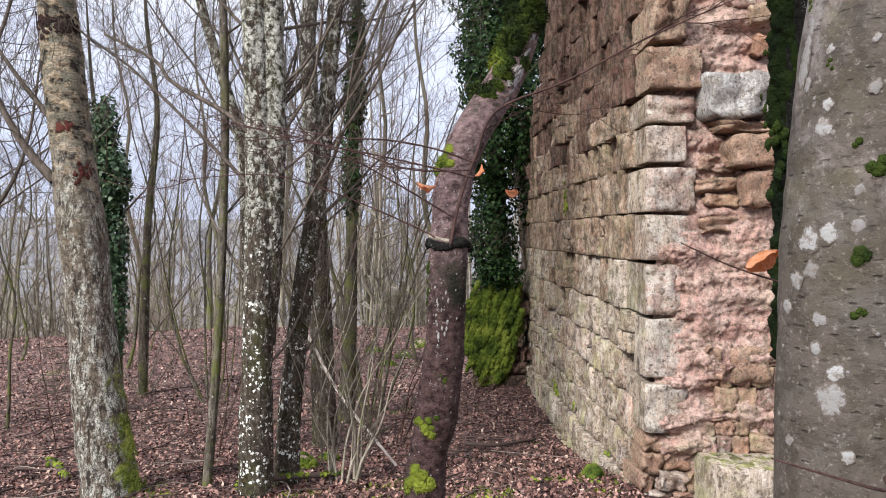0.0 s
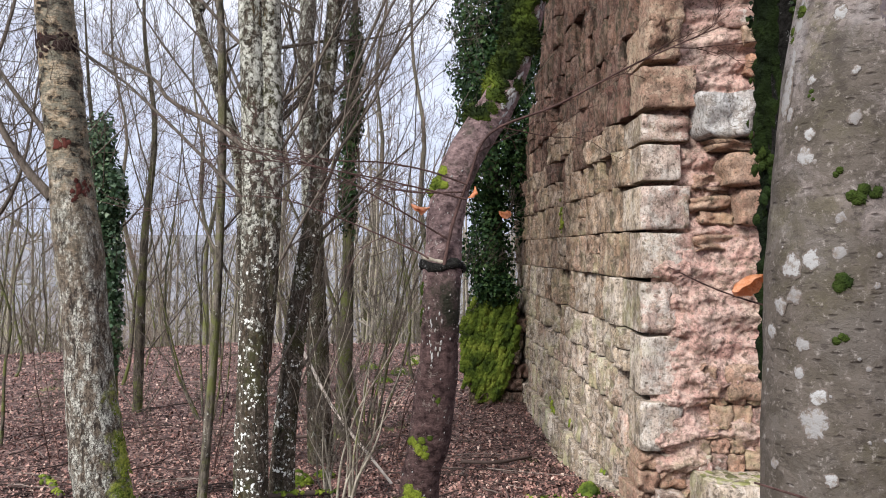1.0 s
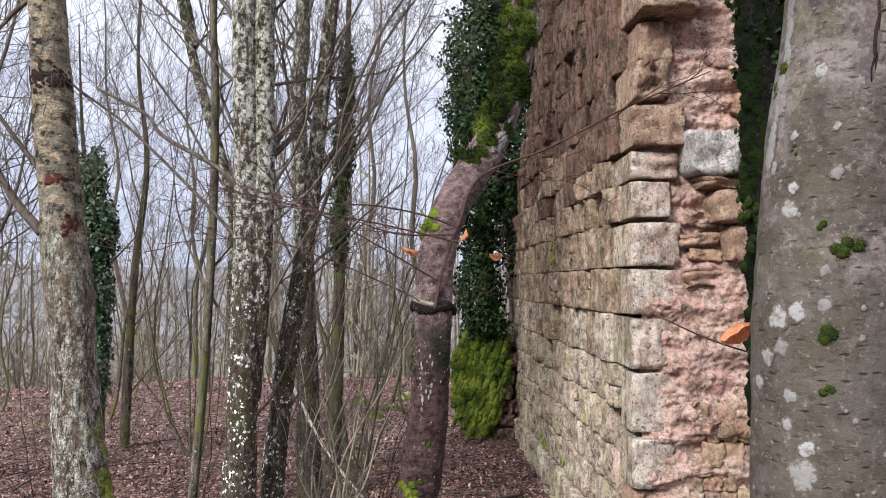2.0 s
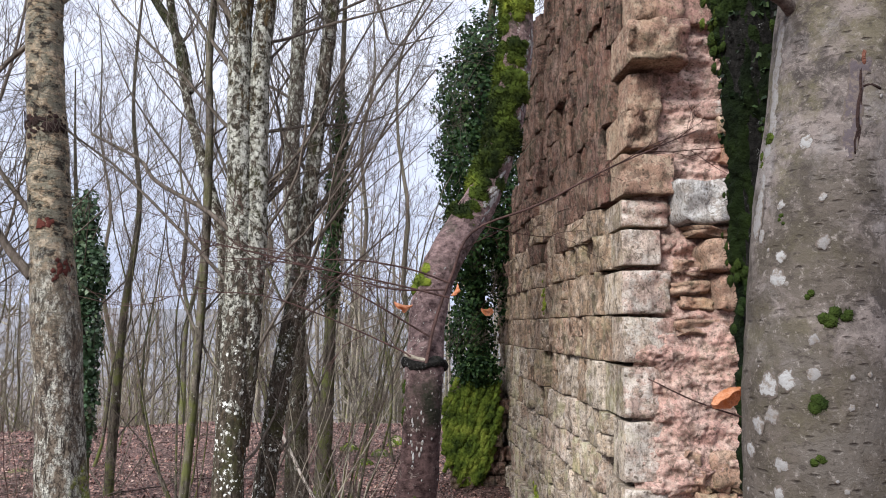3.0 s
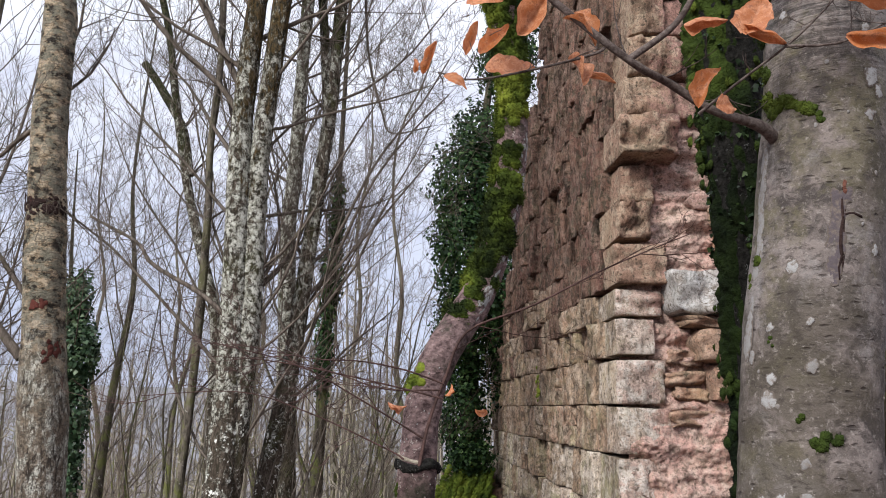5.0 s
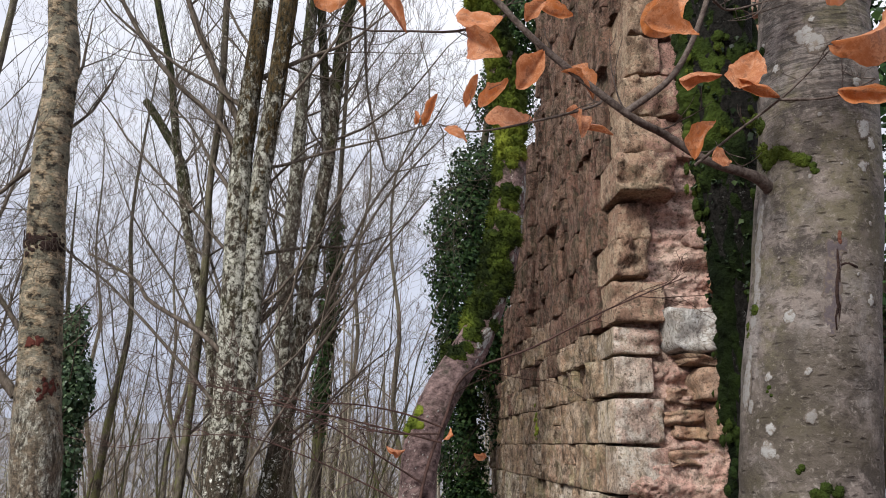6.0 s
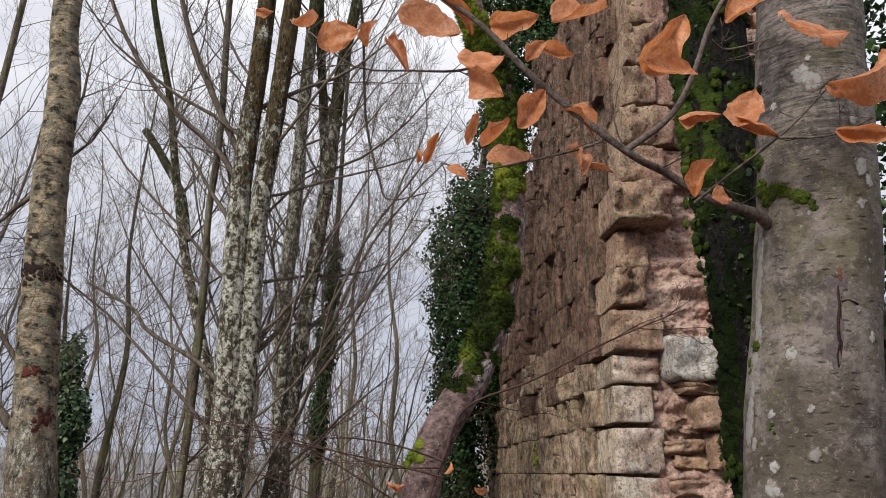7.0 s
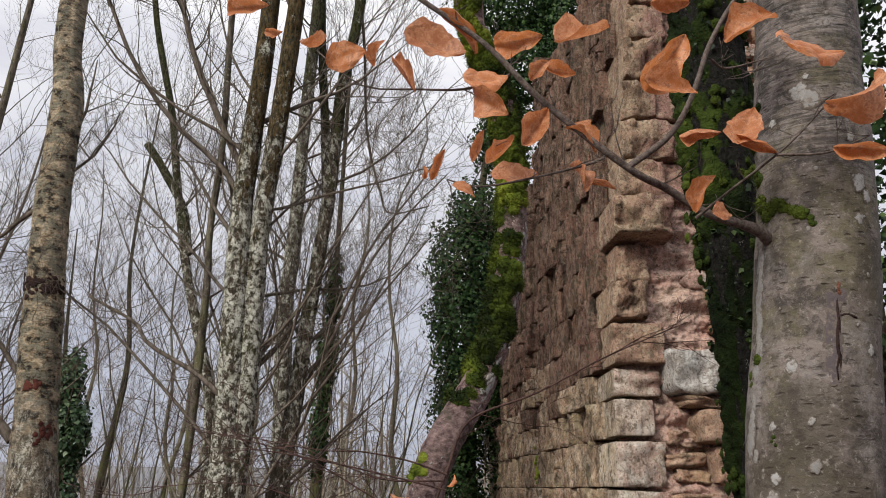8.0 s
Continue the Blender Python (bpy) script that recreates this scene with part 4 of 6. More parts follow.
cherry = standing_tree("cherry_tree", "leaning trunk with tan peeling bark bands and mossy foot", [([(-2.1, 4.95, -0.35), (-2.13, 4.95, -0.05), (-2.2, 4.95, 0.57), (-2.28, 4.95, 1.47), (-2.36, 4.95, 2.19), (-2.43, 4.95, 2.9), (-2.48, 4.95, 3.54), (-2.5, 4.95, 4.26), (-2.58, 4.95, 5.09), (-2.6, 5.0, 8.5)], 0.158, 0.085)], BARK_CHERRY, 41, [(4, 0.6, 1.0, 1.8)], [([(-2.47, 4.95, 1.94), (-2.65, 4.95, 2.15), (-2.81, 4.9, 2.48), (-3.1, 4.9, 3.2)], 0.035, 0.012), ([(-2.47, 4.95, 2.31), (-2.63, 4.95, 2.51), (-2.81, 4.95, 2.76), (-3.1, 4.95, 3.2)], 0.02, 0.008), ([(-2.5, 4.95, 3.52), (-2.69, 4.95, 3.35), (-2.78, 4.95, 3.25), (-2.98, 4.95, 3.12)], 0.02, 0.01)], 28)

standing_tree("maple_tree", "twin-stemmed tree with white lichen flecks on grey bark", [([(-1.2, 4.9, -0.4), (-1.19, 4.9, -0.07), (-1.18, 4.9, 0.58), (-1.16, 4.9, 1.47), (-1.16, 4.9, 2.18), (-1.18, 4.9, 2.89), (-1.2, 4.9, 3.5), (-1.17, 4.9, 4.2), (-1.14, 4.9, 5.12), (-1.1, 4.9, 9)], 0.1, 0.058), ([(-1.15, 4.95, 0.9), (-1.1, 4.93, 1.47), (-1.065, 4.92, 2.2), (-1.07, 4.92, 2.9), (-1.06, 4.9, 3.4), (-1.0, 4.9, 4.21), (-0.95, 4.9, 5.13), (-0.8, 4.9, 8.5)], 0.078, 0.058)], BARK_LICHEN, 42, [(15, 0.16, 1.0, 2.0), (13, 0.2, 1.0, 2.0)], [([(-1.17, 4.85, 2.2), (-1.36, 4.85, 2.36), (-1.68, 4.85, 2.54), (-1.79, 4.85, 2.68), (-2.1, 4.85, 2.84)], 0.018, 0.008), ([(-1.19, 4.92, 3.65), (-1.24, 4.95, 3.79), (-1.44, 4.95, 4.18), (-1.66, 4.95, 4.66), (-1.78, 4.95, 5.03), (-1.93, 4.95, 5.41)], 0.026, 0.016), ([(-1.19, 4.92, 3.5), (-1.29, 5.0, 3.68), (-1.42, 5.0, 3.85), (-1.8, 5.0, 4.19), (-2.12, 5.0, 4.65), (-2.31, 5.0, 5.04), (-2.5, 5.0, 5.42)], 0.022, 0.012), ([(-1.06, 4.95, 3.5), (-0.96, 5.1, 3.57), (-0.66, 5.1, 3.68), (-0.26, 5.1, 3.8), (0.06, 5.1, 3.92)], 0.014, 0.005)])

standing_tree("forked_maple", "slanting forked trunk spotted with white lichen", [([(-1.09, 5.2, -0.45), (-1.06, 5.2, -0.13), (-1.02, 5.2, 0.52), (-0.92, 5.2, 1.35), (-0.83, 5.2, 1.92), (-0.755, 5.2, 2.7), (-0.7, 5.2, 3.27), (-0.65, 5.2, 3.83), (-0.61, 5.2, 4.61), (-0.51, 5.2, 5.36), (-0.3, 5.2, 8.0)], 0.075, 0.035), ([(-0.66, 5.2, 3.7), (-0.7, 5.2, 4.05), (-0.73, 5.2, 4.37), (-0.81, 5.2, 5.35), (-0.9, 5.2, 8.0)], 0.042, 0.025)], BARK_DARK_CRUST, 43, [(15, 0.15, 1.0, 1.8), (8, 0.1, 1.0, 1.6)], [([(-0.76, 5.2, 2.4), (-0.62, 5.3, 2.61), (-0.36, 5.3, 3.22), (-0.09, 5.3, 3.62), (0.19, 5.3, 3.94)], 0.014, 0.005), ([(-0.76, 5.2, 2.6), (-0.58, 5.3, 2.85), (-0.33, 5.3, 3.39), (-0.02, 5.3, 3.84), (0.19, 5.3, 4.22)], 0.014, 0.005), ([(-0.8, 5.2, 2.2), (-0.68, 5.3, 2.49), (-0.38, 5.3, 2.85), (-0.08, 5.3, 3.24), (0.08, 5.3, 3.45)], 0.012, 0.005), ([(-0.51, 5.2, 5.36), (-0.47, 5.35, 4.98), (-0.42, 5.4, 4.29), (-0.3, 5.4, 3.83), (-0.22, 5.4, 3.66), (0.07, 5.4, 3.73)], 0.013, 0.005)])

standing_tree("oak_tree", "straight trunk with pale grey crust lichen", [([(-1.05, 7.0, -0.5), (-1.07, 7.0, -0.11), (-1.11, 7.0, 1.17), (-1.16, 7.0, 2.18), (-1.21, 7.0, 3.2), (-1.18, 7.0, 3.9), (-1.17, 7.0, 4.96), (-1.12, 7.0, 6.58), (-1.0, 7.0, 10)], 0.1, 0.05)], BARK_CRUST, 44, [(20, 0.15, 1.0, 2.4)])

standing_tree("dark_maple", "dark crooked tree with a broken fork", [([(-1.66, 6.8, -0.6), (-1.68, 6.8, -0.01), (-1.7, 6.8, 1.18), (-1.73, 6.8, 2.02), (-1.78, 6.8, 2.5), (-1.97, 6.8, 3.13), (-2.13, 6.8, 3.71), (-2.3, 6.8, 4.53), (-2.41, 6.8, 5.12), (-2.73, 6.8, 6.37), (-2.9, 6.8, 8)], 0.062, 0.026), ([(-2.1, 6.8, 3.7), (-2.19, 6.8, 4.13), (-2.42, 6.8, 4.53), (-2.6, 6.8, 4.78)], 0.045, 0.035)], BARK_DARK_CRUST, 47, [(14, 0.3, 1.0, 2.0), (5, 0.3, 0.9, 0.8)], sides=10)

standing_tree("slim_tree", "slim smooth brown-grey pole of a young tree", [([(-1.58, 5.1, -0.4), (-1.56, 5.1, -0.1), (-1.48, 5.1, 0.91), (-1.43, 5.1, 2.02), (-1.43, 5.1, 2.94), (-1.45, 5.1, 3.42), (-1.43, 5.1, 4.07), (-1.47, 5.1, 5.24), (-1.5, 5.1, 8)], 0.031, 0.022)], BARK_FAR, 45, [(14, 0.2, 1.0, 1.3)], sides=10)

standing_tree("ash_tree", "thin mossy trunk rising straight from the litter", [([(-3.56, 9.2, -0.6), (-3.57, 9.2, -0.35), (-3.49, 9.2, 1.7), (-3.37, 9.2, 3.03), (-3.5, 9.2, 4.38), (-3.4, 9.2, 6.5)], 0.07, 0.008)], BARK_MOSSY, 46, [(16, 0.2, 1.0, 2.2)], sides=10)


standing_tree("hornbeam_tree", "many-limbed grey tree with fine ascending twigs", [([(-4.75, 7.6, -0.5), (-4.72, 7.6, 1.5), (-4.7, 7.6, 3.2), (-4.5, 7.6, 5.2), (-4.3, 7.6, 9.0)], 0.1, 0.02)], BARK_FAR, 48, [(26, 0.2, 0.95, 2.6)], [([(-4.7, 7.6, 1.6), (-4.3, 7.6, 1.95), (-4.05, 7.6, 2.5), (-3.9, 7.6, 3.4)], 0.03, 0.01), ([(-4.7, 7.6, 2.9), (-4.35, 7.7, 3.6), (-4.1, 7.7, 4.6), (-3.95, 7.7, 6.0)], 0.028, 0.008)], sides=10)


def leaf_cloud(shape, rng, centre, radii, count, size, shell=0.55):
    """Ivy leaves: small folded kites scattered through a lumpy round volume."""
    c, r = np.array(centre), np.array(radii)
    for _ in range(count):
        d = rng.normal(0, 1, 3)
        d /= np.linalg.norm(d)
        lump = 1 + 0.35 * noise.noise(Vector(d * 2.6 + c))
        p = c + d * r * lump * rng.uniform(shell, 1.0)
        out = d + rng.normal(0, 0.5, 3)
        out /= np.linalg.norm(out)
        down = np.array((0, 0, -1.0)) + rng.normal(0, 0.45, 3)
        down -= out * down.dot(out)
        down /= np.linalg.norm(down) + 1e-9
        side = np.cross(out, down)
        s = size * rng.uniform(0.55, 1.25)
        shape.add([p - down * s * 0.35, p + side * s * 0.5 - out * s * 0.12, p + down * s * 0.7, p - side * s * 0.5 - out * s * 0.12], [(0, 1, 2), (0, 2, 3)])


def ivy_tree(label, stem, r, clouds, count, size, seed, name="ivy_clad_tree", leaf=None):
    rng = np.random.default_rng(seed)
    root = thing(name, label, "tree")
    s, pts, rad = trunk_shape(stem, r, r * 0.08, 10, 30, seed=seed)
    part("trunk", s, BARK_MOSSY, root)
    if name == "ivy_clad_tree":
        limbs = Shape()
        off_trunk(limbs, rng, pts, rad, 0.4, 1.0, 12, 1.6, 3, (5, 4, 3), lift=1.0)
        part("crown", limbs, BARK_TWIG, root, "bare winter branches and fine twigs")
    leaves = Shape()
    total = sum(c[1][0] * c[1][2] for c in clouds)
    for centre, radii in clouds:
        leaf_cloud(leaves, rng, centre, radii, int(count * radii[0] * radii[2] / total), size)
    part("ivy", leaves, leaf or IVY, root, "dense glossy ivy leaves")
    return root


ivy_tree("tree wholly clad in dark ivy beside the wall end", [(0.75, 9.9, -0.4), (0.7, 9.9, 1.5), (0.7, 9.9, 3.5), (0.9, 9.9, 6), (1.4, 9.9, 8.5)], 0.14, [((0.62, 9.75, 1.5), (0.34, 0.35, 0.8)), ((0.6, 9.75, 2.7), (0.42, 0.45, 0.8)), ((0.62, 9.75, 3.7), (0.52, 0.5, 0.8)), ((0.66, 9.8, 4.5), (0.58, 0.5, 0.75)), ((0.78, 9.8, 5.2), (0.42, 0.5, 0.55)), ((1.0, 9.8, 3.2), (0.25, 0.3, 1.6)), ((1.15, 9.9, 6.4), (0.45, 0.5, 0.7)), ((1.2, 10.2, 4.5), (0.4, 0.4, 0.8)), ((1.5, 10.2, 4.7), (0.35, 0.4, 0.8)), ((0.7, 9.42, 1.12), (0.3, 0.1, 0.22)), ((1.5, 9.9, 7.6), (0.7, 0.6, 0.8)), ((1.3, 9.9, 8.6), (0.9, 0.6, 0.7)), ((2.1, 9.9, 8.3), (0.6, 0.6, 0.8))], 62000, 0.05, 51)
ivy_tree("thin trunk sleeved in dark green ivy", [(-3.47, 8.3, -0.6), (-3.49, 8.3, -0.34), (-3.5, 8.3, 0.48), (-3.58, 8.3, 1.8), (-3.66, 8.3, 2.56), (-3.74, 8.3, 3.3), (-3.8, 8.3, 4.4)], 0.075, [((-3.5, 8.3, 0.8), (0.13, 0.13, 0.6)), ((-3.53, 8.3, 1.5), (0.18, 0.17, 0.6)), ((-3.55, 8.3, 2.15), (0.24, 0.22, 0.5)), ((-3.62, 8.3, 2.7), (0.17, 0.17, 0.4))], 6500, 0.05, 52, leaf=IVY_PALE)
ivy_tree("slender stem wrapped in ivy among the coppice", [(-1.0, 8.0, -0.5), (-0.95, 8.0, 1.1), (-0.92, 8.0, 2.55), (-0.88, 8.0, 3.42), (-0.85, 8.0, 6), (-0.8, 8.0, 9.5)], 0.07, [((-0.94, 8.0, 2.2), (0.11, 0.12, 0.6)), ((-0.9, 8.0, 3.0), (0.13, 0.13, 0.5)), ((-0.88, 8.0, 3.7), (0.1, 0.1, 0.5))], 1800, 0.055, 53)
ivy_tree("ivy bush spilling over the wall top", [(3.5, 5.6, -0.2), (3.5, 5.6, 3), (3.4, 5.5, 6.5)], 0.12, [((3.45, 5.5, 3.2), (0.45, 0.4, 0.9)), ((3.45, 5.5, 4.6), (0.5, 0.4, 0.9)), ((3.5, 5.5, 5.8), (0.6, 0.4, 0.8))], 3500, 0.07, 54, "ivy_bush")


def coppice(name, label, at, stems, height, spread, r, seed, bark=BARK_FAR, level=2, sideways=0.0):
    rng = np.random.default_rng(seed)
    root = thing(name, label, "shrub", "coppice and brush")
    x, y = at
    twigs = Shape()
    for k in range(stems):
        a = rng.uniform(0, 2 * math.pi)
        q = np.array((x + 0.1 * math.cos(a), y + 0.1 * math.sin(a), ground_z(x, y) - 0.08))
        d = np.array((math.cos(a) * spread + sideways, math.sin(a) * spread, 1.0))
        h = height * rng.uniform(0.5, 1.1)
        pts = [q]
        for i in range(9):
            d = d + rng.normal(0, 0.13, 3) * (1, 1, 0.3)
            pts.append(pts[-1] + d / np.linalg.norm(d) * h / 9)
        rr = r * rng.uniform(0.5, 1.2)
        s = Shape()
        rad = np.linspace(rr, rr * 0.12, 10)
        tube(s, pts, rad, 6)
        part("stem", s, bark, root)
        off_trunk(twigs, rng, np.array(pts), rad, 0.25, 1.0, 7, h * 0.28, level, (5, 4), lift=1.1, thin=0.0018)
    tagged(part("brush", twigs, BARK_TWIG, root), kind="stuff")
    return root


coppice("hazel_coppice", "clump of straight slim hazel stems", (-0.68, 5.32), 16, 1.9, 0.035, 0.011, 61, STICK_PALE)
coppice("hornbeam_coppice", "multi-stemmed coppice fanning upwards", (-0.75, 8.4), 9, 7.0, 0.24, 0.018, 62, BARK_FAR, 2, 0.12)
coppice("hazel_coppice", "clump of slim leaning hazel stems", (-2.6, 8.8), 7, 5.2, 0.22, 0.014, 63)
coppice("brushwood", "tangle of thin brown brushwood", (-2.0, 6.6), 5, 2.2, 0.3, 0.006, 64, BARK_RED_TWIG)
coppice("brushwood", "tangle of thin brown brushwood", (-0.5, 7.2), 5, 2.6, 0.3, 0.007, 65, BARK_RED_TWIG)
coppice("brushwood", "tangle of thin brown brushwood", (-3.4, 7.0), 5, 2.0, 0.3, 0.006, 66, BARK_RED_TWIG)


def wood():
    """Bare trees behind, thinning down the slope."""
    rng = np.random.default_rng(71)
    kinds, heights = [], []
    for k in range(8):
        root = thing("woodland_tree", "bare grey winter tree in the wood behind", "tree", "background trees")
        h = rng.uniform(5.5, 9)
        x = y = 0.0
        pts = []
        for i in range(9):
            pts.append((x, y, -0.4 + i * h / 8))
            x += rng.normal(0, 0.14)
            y += rng.normal(0, 0.14)
        r = rng.uniform(0.022, 0.046)
        s, run, rad = trunk_shape(pts, r, 0.004, 8, 24, 0.3, 0.04, 80 + k)
        part("trunk", s, BARK_MOSSY if k % 3 == 0 else BARK_FAR, root)
        crown = Shape()
        off_trunk(crown, rng, run, rad, 0.3, 1.0, 17, h * 0.27, 3, (4, 3, 2), lift=1.5, thin=0.0028, segs=4)
        part("crown", crown, BARK_PINK_TWIG if k % 2 else BARK_TWIG, root)
        kinds.append(root)
        heights.append(h)
    used, n, tries = [], 0, 0
    for k, (x, y) in enumerate(((-4.3, 7.6), (-5.6, 9.4), (-2.4, 10.2), (-4.6, 11.0), (-6.4, 11.5), (-0.3, 11.5))):
        kinds[k].matrix_basis = pose(x, y, ground_z(x, y), 0, 0, 70 * k) @ Matrix.Scale((1.9 + y * 0.24 - ground_z(x, y)) / heights[k], 4)
        used.append((x, y))
        n += 1
    while n < 90 and tries < 4000:
        tries += 1
        y = 12.5 + 36 * rng.random() ** 0.95
        x = y * rng.uniform(-0.68, 0.1 if y < 14 else 0.22)
        gap = 0.9 if y > 14 else 1.5
        if any(math.hypot(x - a, y - b) < gap for a, b in used):
            continue
        if 0.0 < x < 1.3 and y < 12:
            continue
        used.append((x, y))
        # the wood stands lower near the crest and taller down the slope
        foot = ground_z(x, y)
        sc = min(1.9, max(0.55, (1.7 + y * math.tan(radians(rng.uniform(8, 15))) - foot) / heights[n % len(kinds)]))
        m = Matrix.LocRotScale(Vector((x, y, foot)), Euler((rng.normal(0, 0.04), rng.normal(0, 0.04), rng.uniform(0, 6.28))), Vector((sc, sc, sc)))
        if n < len(kinds):
            kinds[n].matrix_basis = m
        else:
            copy_thing(kinds[n % len(kinds)], m)
        n += 1


wood()


def far_woods():
    """Woods on the falling ground beyond, far too many to count."""
    rng = np.random.default_rng(73)
    s = Shape()
    for _ in range(680):
        y = rng.uniform(30, 95)
        x = y * rng.uniform(-0.8, 0.45)
        z = ground_z(x, y) - 0.3
        h = rng.uniform(9, 15)
        r = rng.uniform(0.06, 0.16)
        lean_x, lean_y = rng.normal(0, 0.5, 2)
        top = np.array((x + lean_x, y + lean_y, z + h))
        foot = np.array((x, y, z))
        tube(s, [foot, foot * 0.5 + top * 0.5 + rng.normal(0, 0.15, 3), top], [r, r * 0.7, 0.02], 3, cap=False)
        for _ in range(9):
            f = rng.uniform(0.3, 0.95)
            q = foot + (top - foot) * f
            d = np.array((rng.normal(0, 1), rng.normal(0, 1), 1.1))
            d /= np.linalg.norm(d)
            e = q + d * h * 0.28 * (1.15 - f)
            tube(s, [q, q * 0.5 + e * 0.5 + rng.normal(0, 0.15, 3), e], [r * 0.4, r * 0.25, 0.01], 3, cap=False)
            for _ in range(3):
                g = q + (e - q) * rng.uniform(0.3, 1)
                tube(s, [g, g + (rng.normal(0, 0.8, 3) + (0, 0, 0.7))], [0.02, 0.008], 3, cap=False)
    tagged(part("far_woods", s, BARK_HAZED), "bare winter woods on the slope beyond the ridge", "woods", kind="stuff")


far_woods()

# ---- trees close by ----


def moss_clump(shape, rng, centre, out, size, blades=60):
    """A cushion with a fuzz of short blades."""
    c, o = np.array(centre, float), np.array(out, float)
    o /= np.linalg.norm(o)
    a = np.cross(o, (0.3, 0.2, 0.93))
    a /= np.linalg.norm(a)
    b = np.cross(o, a)
    rings, sides = 4, 10
    v, f = [], []
    for i in range(rings):
        t = i / (rings - 0.6) * math.pi / 2
        for k in range(sides):
            g = k * 2 * math.pi / sides
            rr = size * math.cos(t) * (1 + rng.normal(0, 0.1))
            v.append(c + (a * math.cos(g) + b * math.sin(g)) * rr + o * (size * 0.6 * math.sin(t) * (1 + rng.normal(0, 0.1)) - size * 0.12))
    for i in range(rings - 1):
        for k in range(sides):
            q = (k + 1) % sides
            f.append((i * sides + k, i * sides + q, (i + 1) * sides + q, (i + 1) * sides + k))
    f.append(tuple((rings - 1) * sides + k for k in range(sides)))
    shape.add(v, f)
    for _ in range(blades):
        t, g = math.asin(rng.random()) , rng.uniform(0, 6.283)
        d = (a * math.cos(g) + b * math.sin(g)) * math.cos(t) + o * math.sin(t)
        p = c + (a * math.cos(g) + b * math.sin(g)) * math.cos(t) * size * 0.95 + o * (math.sin(t) * size * 0.55 - size * 0.1)
        s = np.cross(d, rng.normal(0, 1, 3))
        s = s / (np.linalg.norm(s) + 1e-9) * size * 0.07
        tip = p + (d + rng.normal(0, 0.3, 3)) * size * rng.uniform(0.25, 0.5)
        shape.add([p - s, p + s, tip], [(0, 1, 2)])


def crust(shape, surface, a, z, size, n, tall=1.15, sides=30, girth=0.07, thick=0.0012):
    """A lobed patch wrapped on a trunk."""
    v, f = [surface(a, z, thick)[0]], []
    for ring in (0.6, 1.0):
        for k in range(sides):
            g = k * 2 * math.pi / sides
            lobe = noise.fractal(Vector((math.cos(g) * 1.1, math.sin(g) * 1.1, n * 3.7)), 1.0, 2.0, 3)
            rr = size * ring * max(0.35, 0.95 + 0.42 * lobe * ring)
            v.append(surface(a + math.degrees(rr * math.cos(g) / girth), z + rr * tall * math.sin(g), thick * 0.85 if ring < 1 else thick * 0.15)[0])
    for k in range(sides):
        q = (k + 1) % sides
        f += [(0, 1 + k, 1 + q), (1 + k, 1 + sides + k, 1 + sides + q, 1 + q)]
    shape.fade += [1.0] + [0.75] * sides + [0.0] * sides
    shape.add(v, f)


def leaf_mesh(seed):
    """A dry beech leaf, folded along the midrib, crumpled and torn at the rim."""
    r = np.random.default_rng(seed)
    nu, nv = 18, 12
    v, f = [], []
    half = r.uniform(0.2, 0.95)
    curl, cup, twist = r.uniform(0.5, 1.6) * r.choice((-1, 1)), r.uniform(-0.6, 0.9), r.normal(0, 1.4)
    for i in range(nu + 1):
        s = i / nu
        width = 0.4 * math.sin(math.pi * min(1, s * 0.97 + 0.015) ** 0.8) ** 0.75 * (1 + 0.3 * noise.noise(Vector((s * 4.0, seed * 0.9, 1.0)))) + 0.004
        for j in range(-nv // 2, nv // 2 + 1):
            q = j / (nv / 2)
            torn = 1 + (0.1 * noise.noise(Vector((s * 9.0, seed * 1.3, 5.0 if q > 0 else 9.0))) if abs(q) > 0.99 else 0)
            w = width * abs(q) * torn
            open_a = half * (1 + 0.5 * noise.noise(Vector((s * 2.0, seed * 2.1, 2.0 if q > 0 else 4.0)))) + cup * abs(q)
            x = s - 0.5
            y = math.copysign(w * math.cos(open_a), q)
            z = w * math.sin(open_a) + curl * 0.5 * (x * x - 0.08) + twist * x * y * 0.6
            crease = 0.05 * noise.noise(Vector((x * 5.0, q * 2.4, seed * 1.7))) + 0.022 * noise.noise(Vector((x * 13.0, q * 5.0, seed * 0.7))) + 0.005 * math.sin(s * 42 - abs(q) * 7) * abs(q)
            v.append((x + 0.3 * crease, y, z + crease * (0.4 + abs(q))))
    mid = np.mean(np.array(v), axis=0)
    v = [tuple(np.array(q) - (0, mid[1], mid[2])) for q in v]
    w = nv + 1
    for i in range(nu):
        for j in range(nv):
            f.append((i * w + j, (i + 1) * w + j, (i + 1) * w + j + 1, i * w + j + 1))
    sh = Shape()
    sh.add(v, f)
    me = sh.mesh("leaf")
    me.materials.append(DRY_LEAF)
    return me


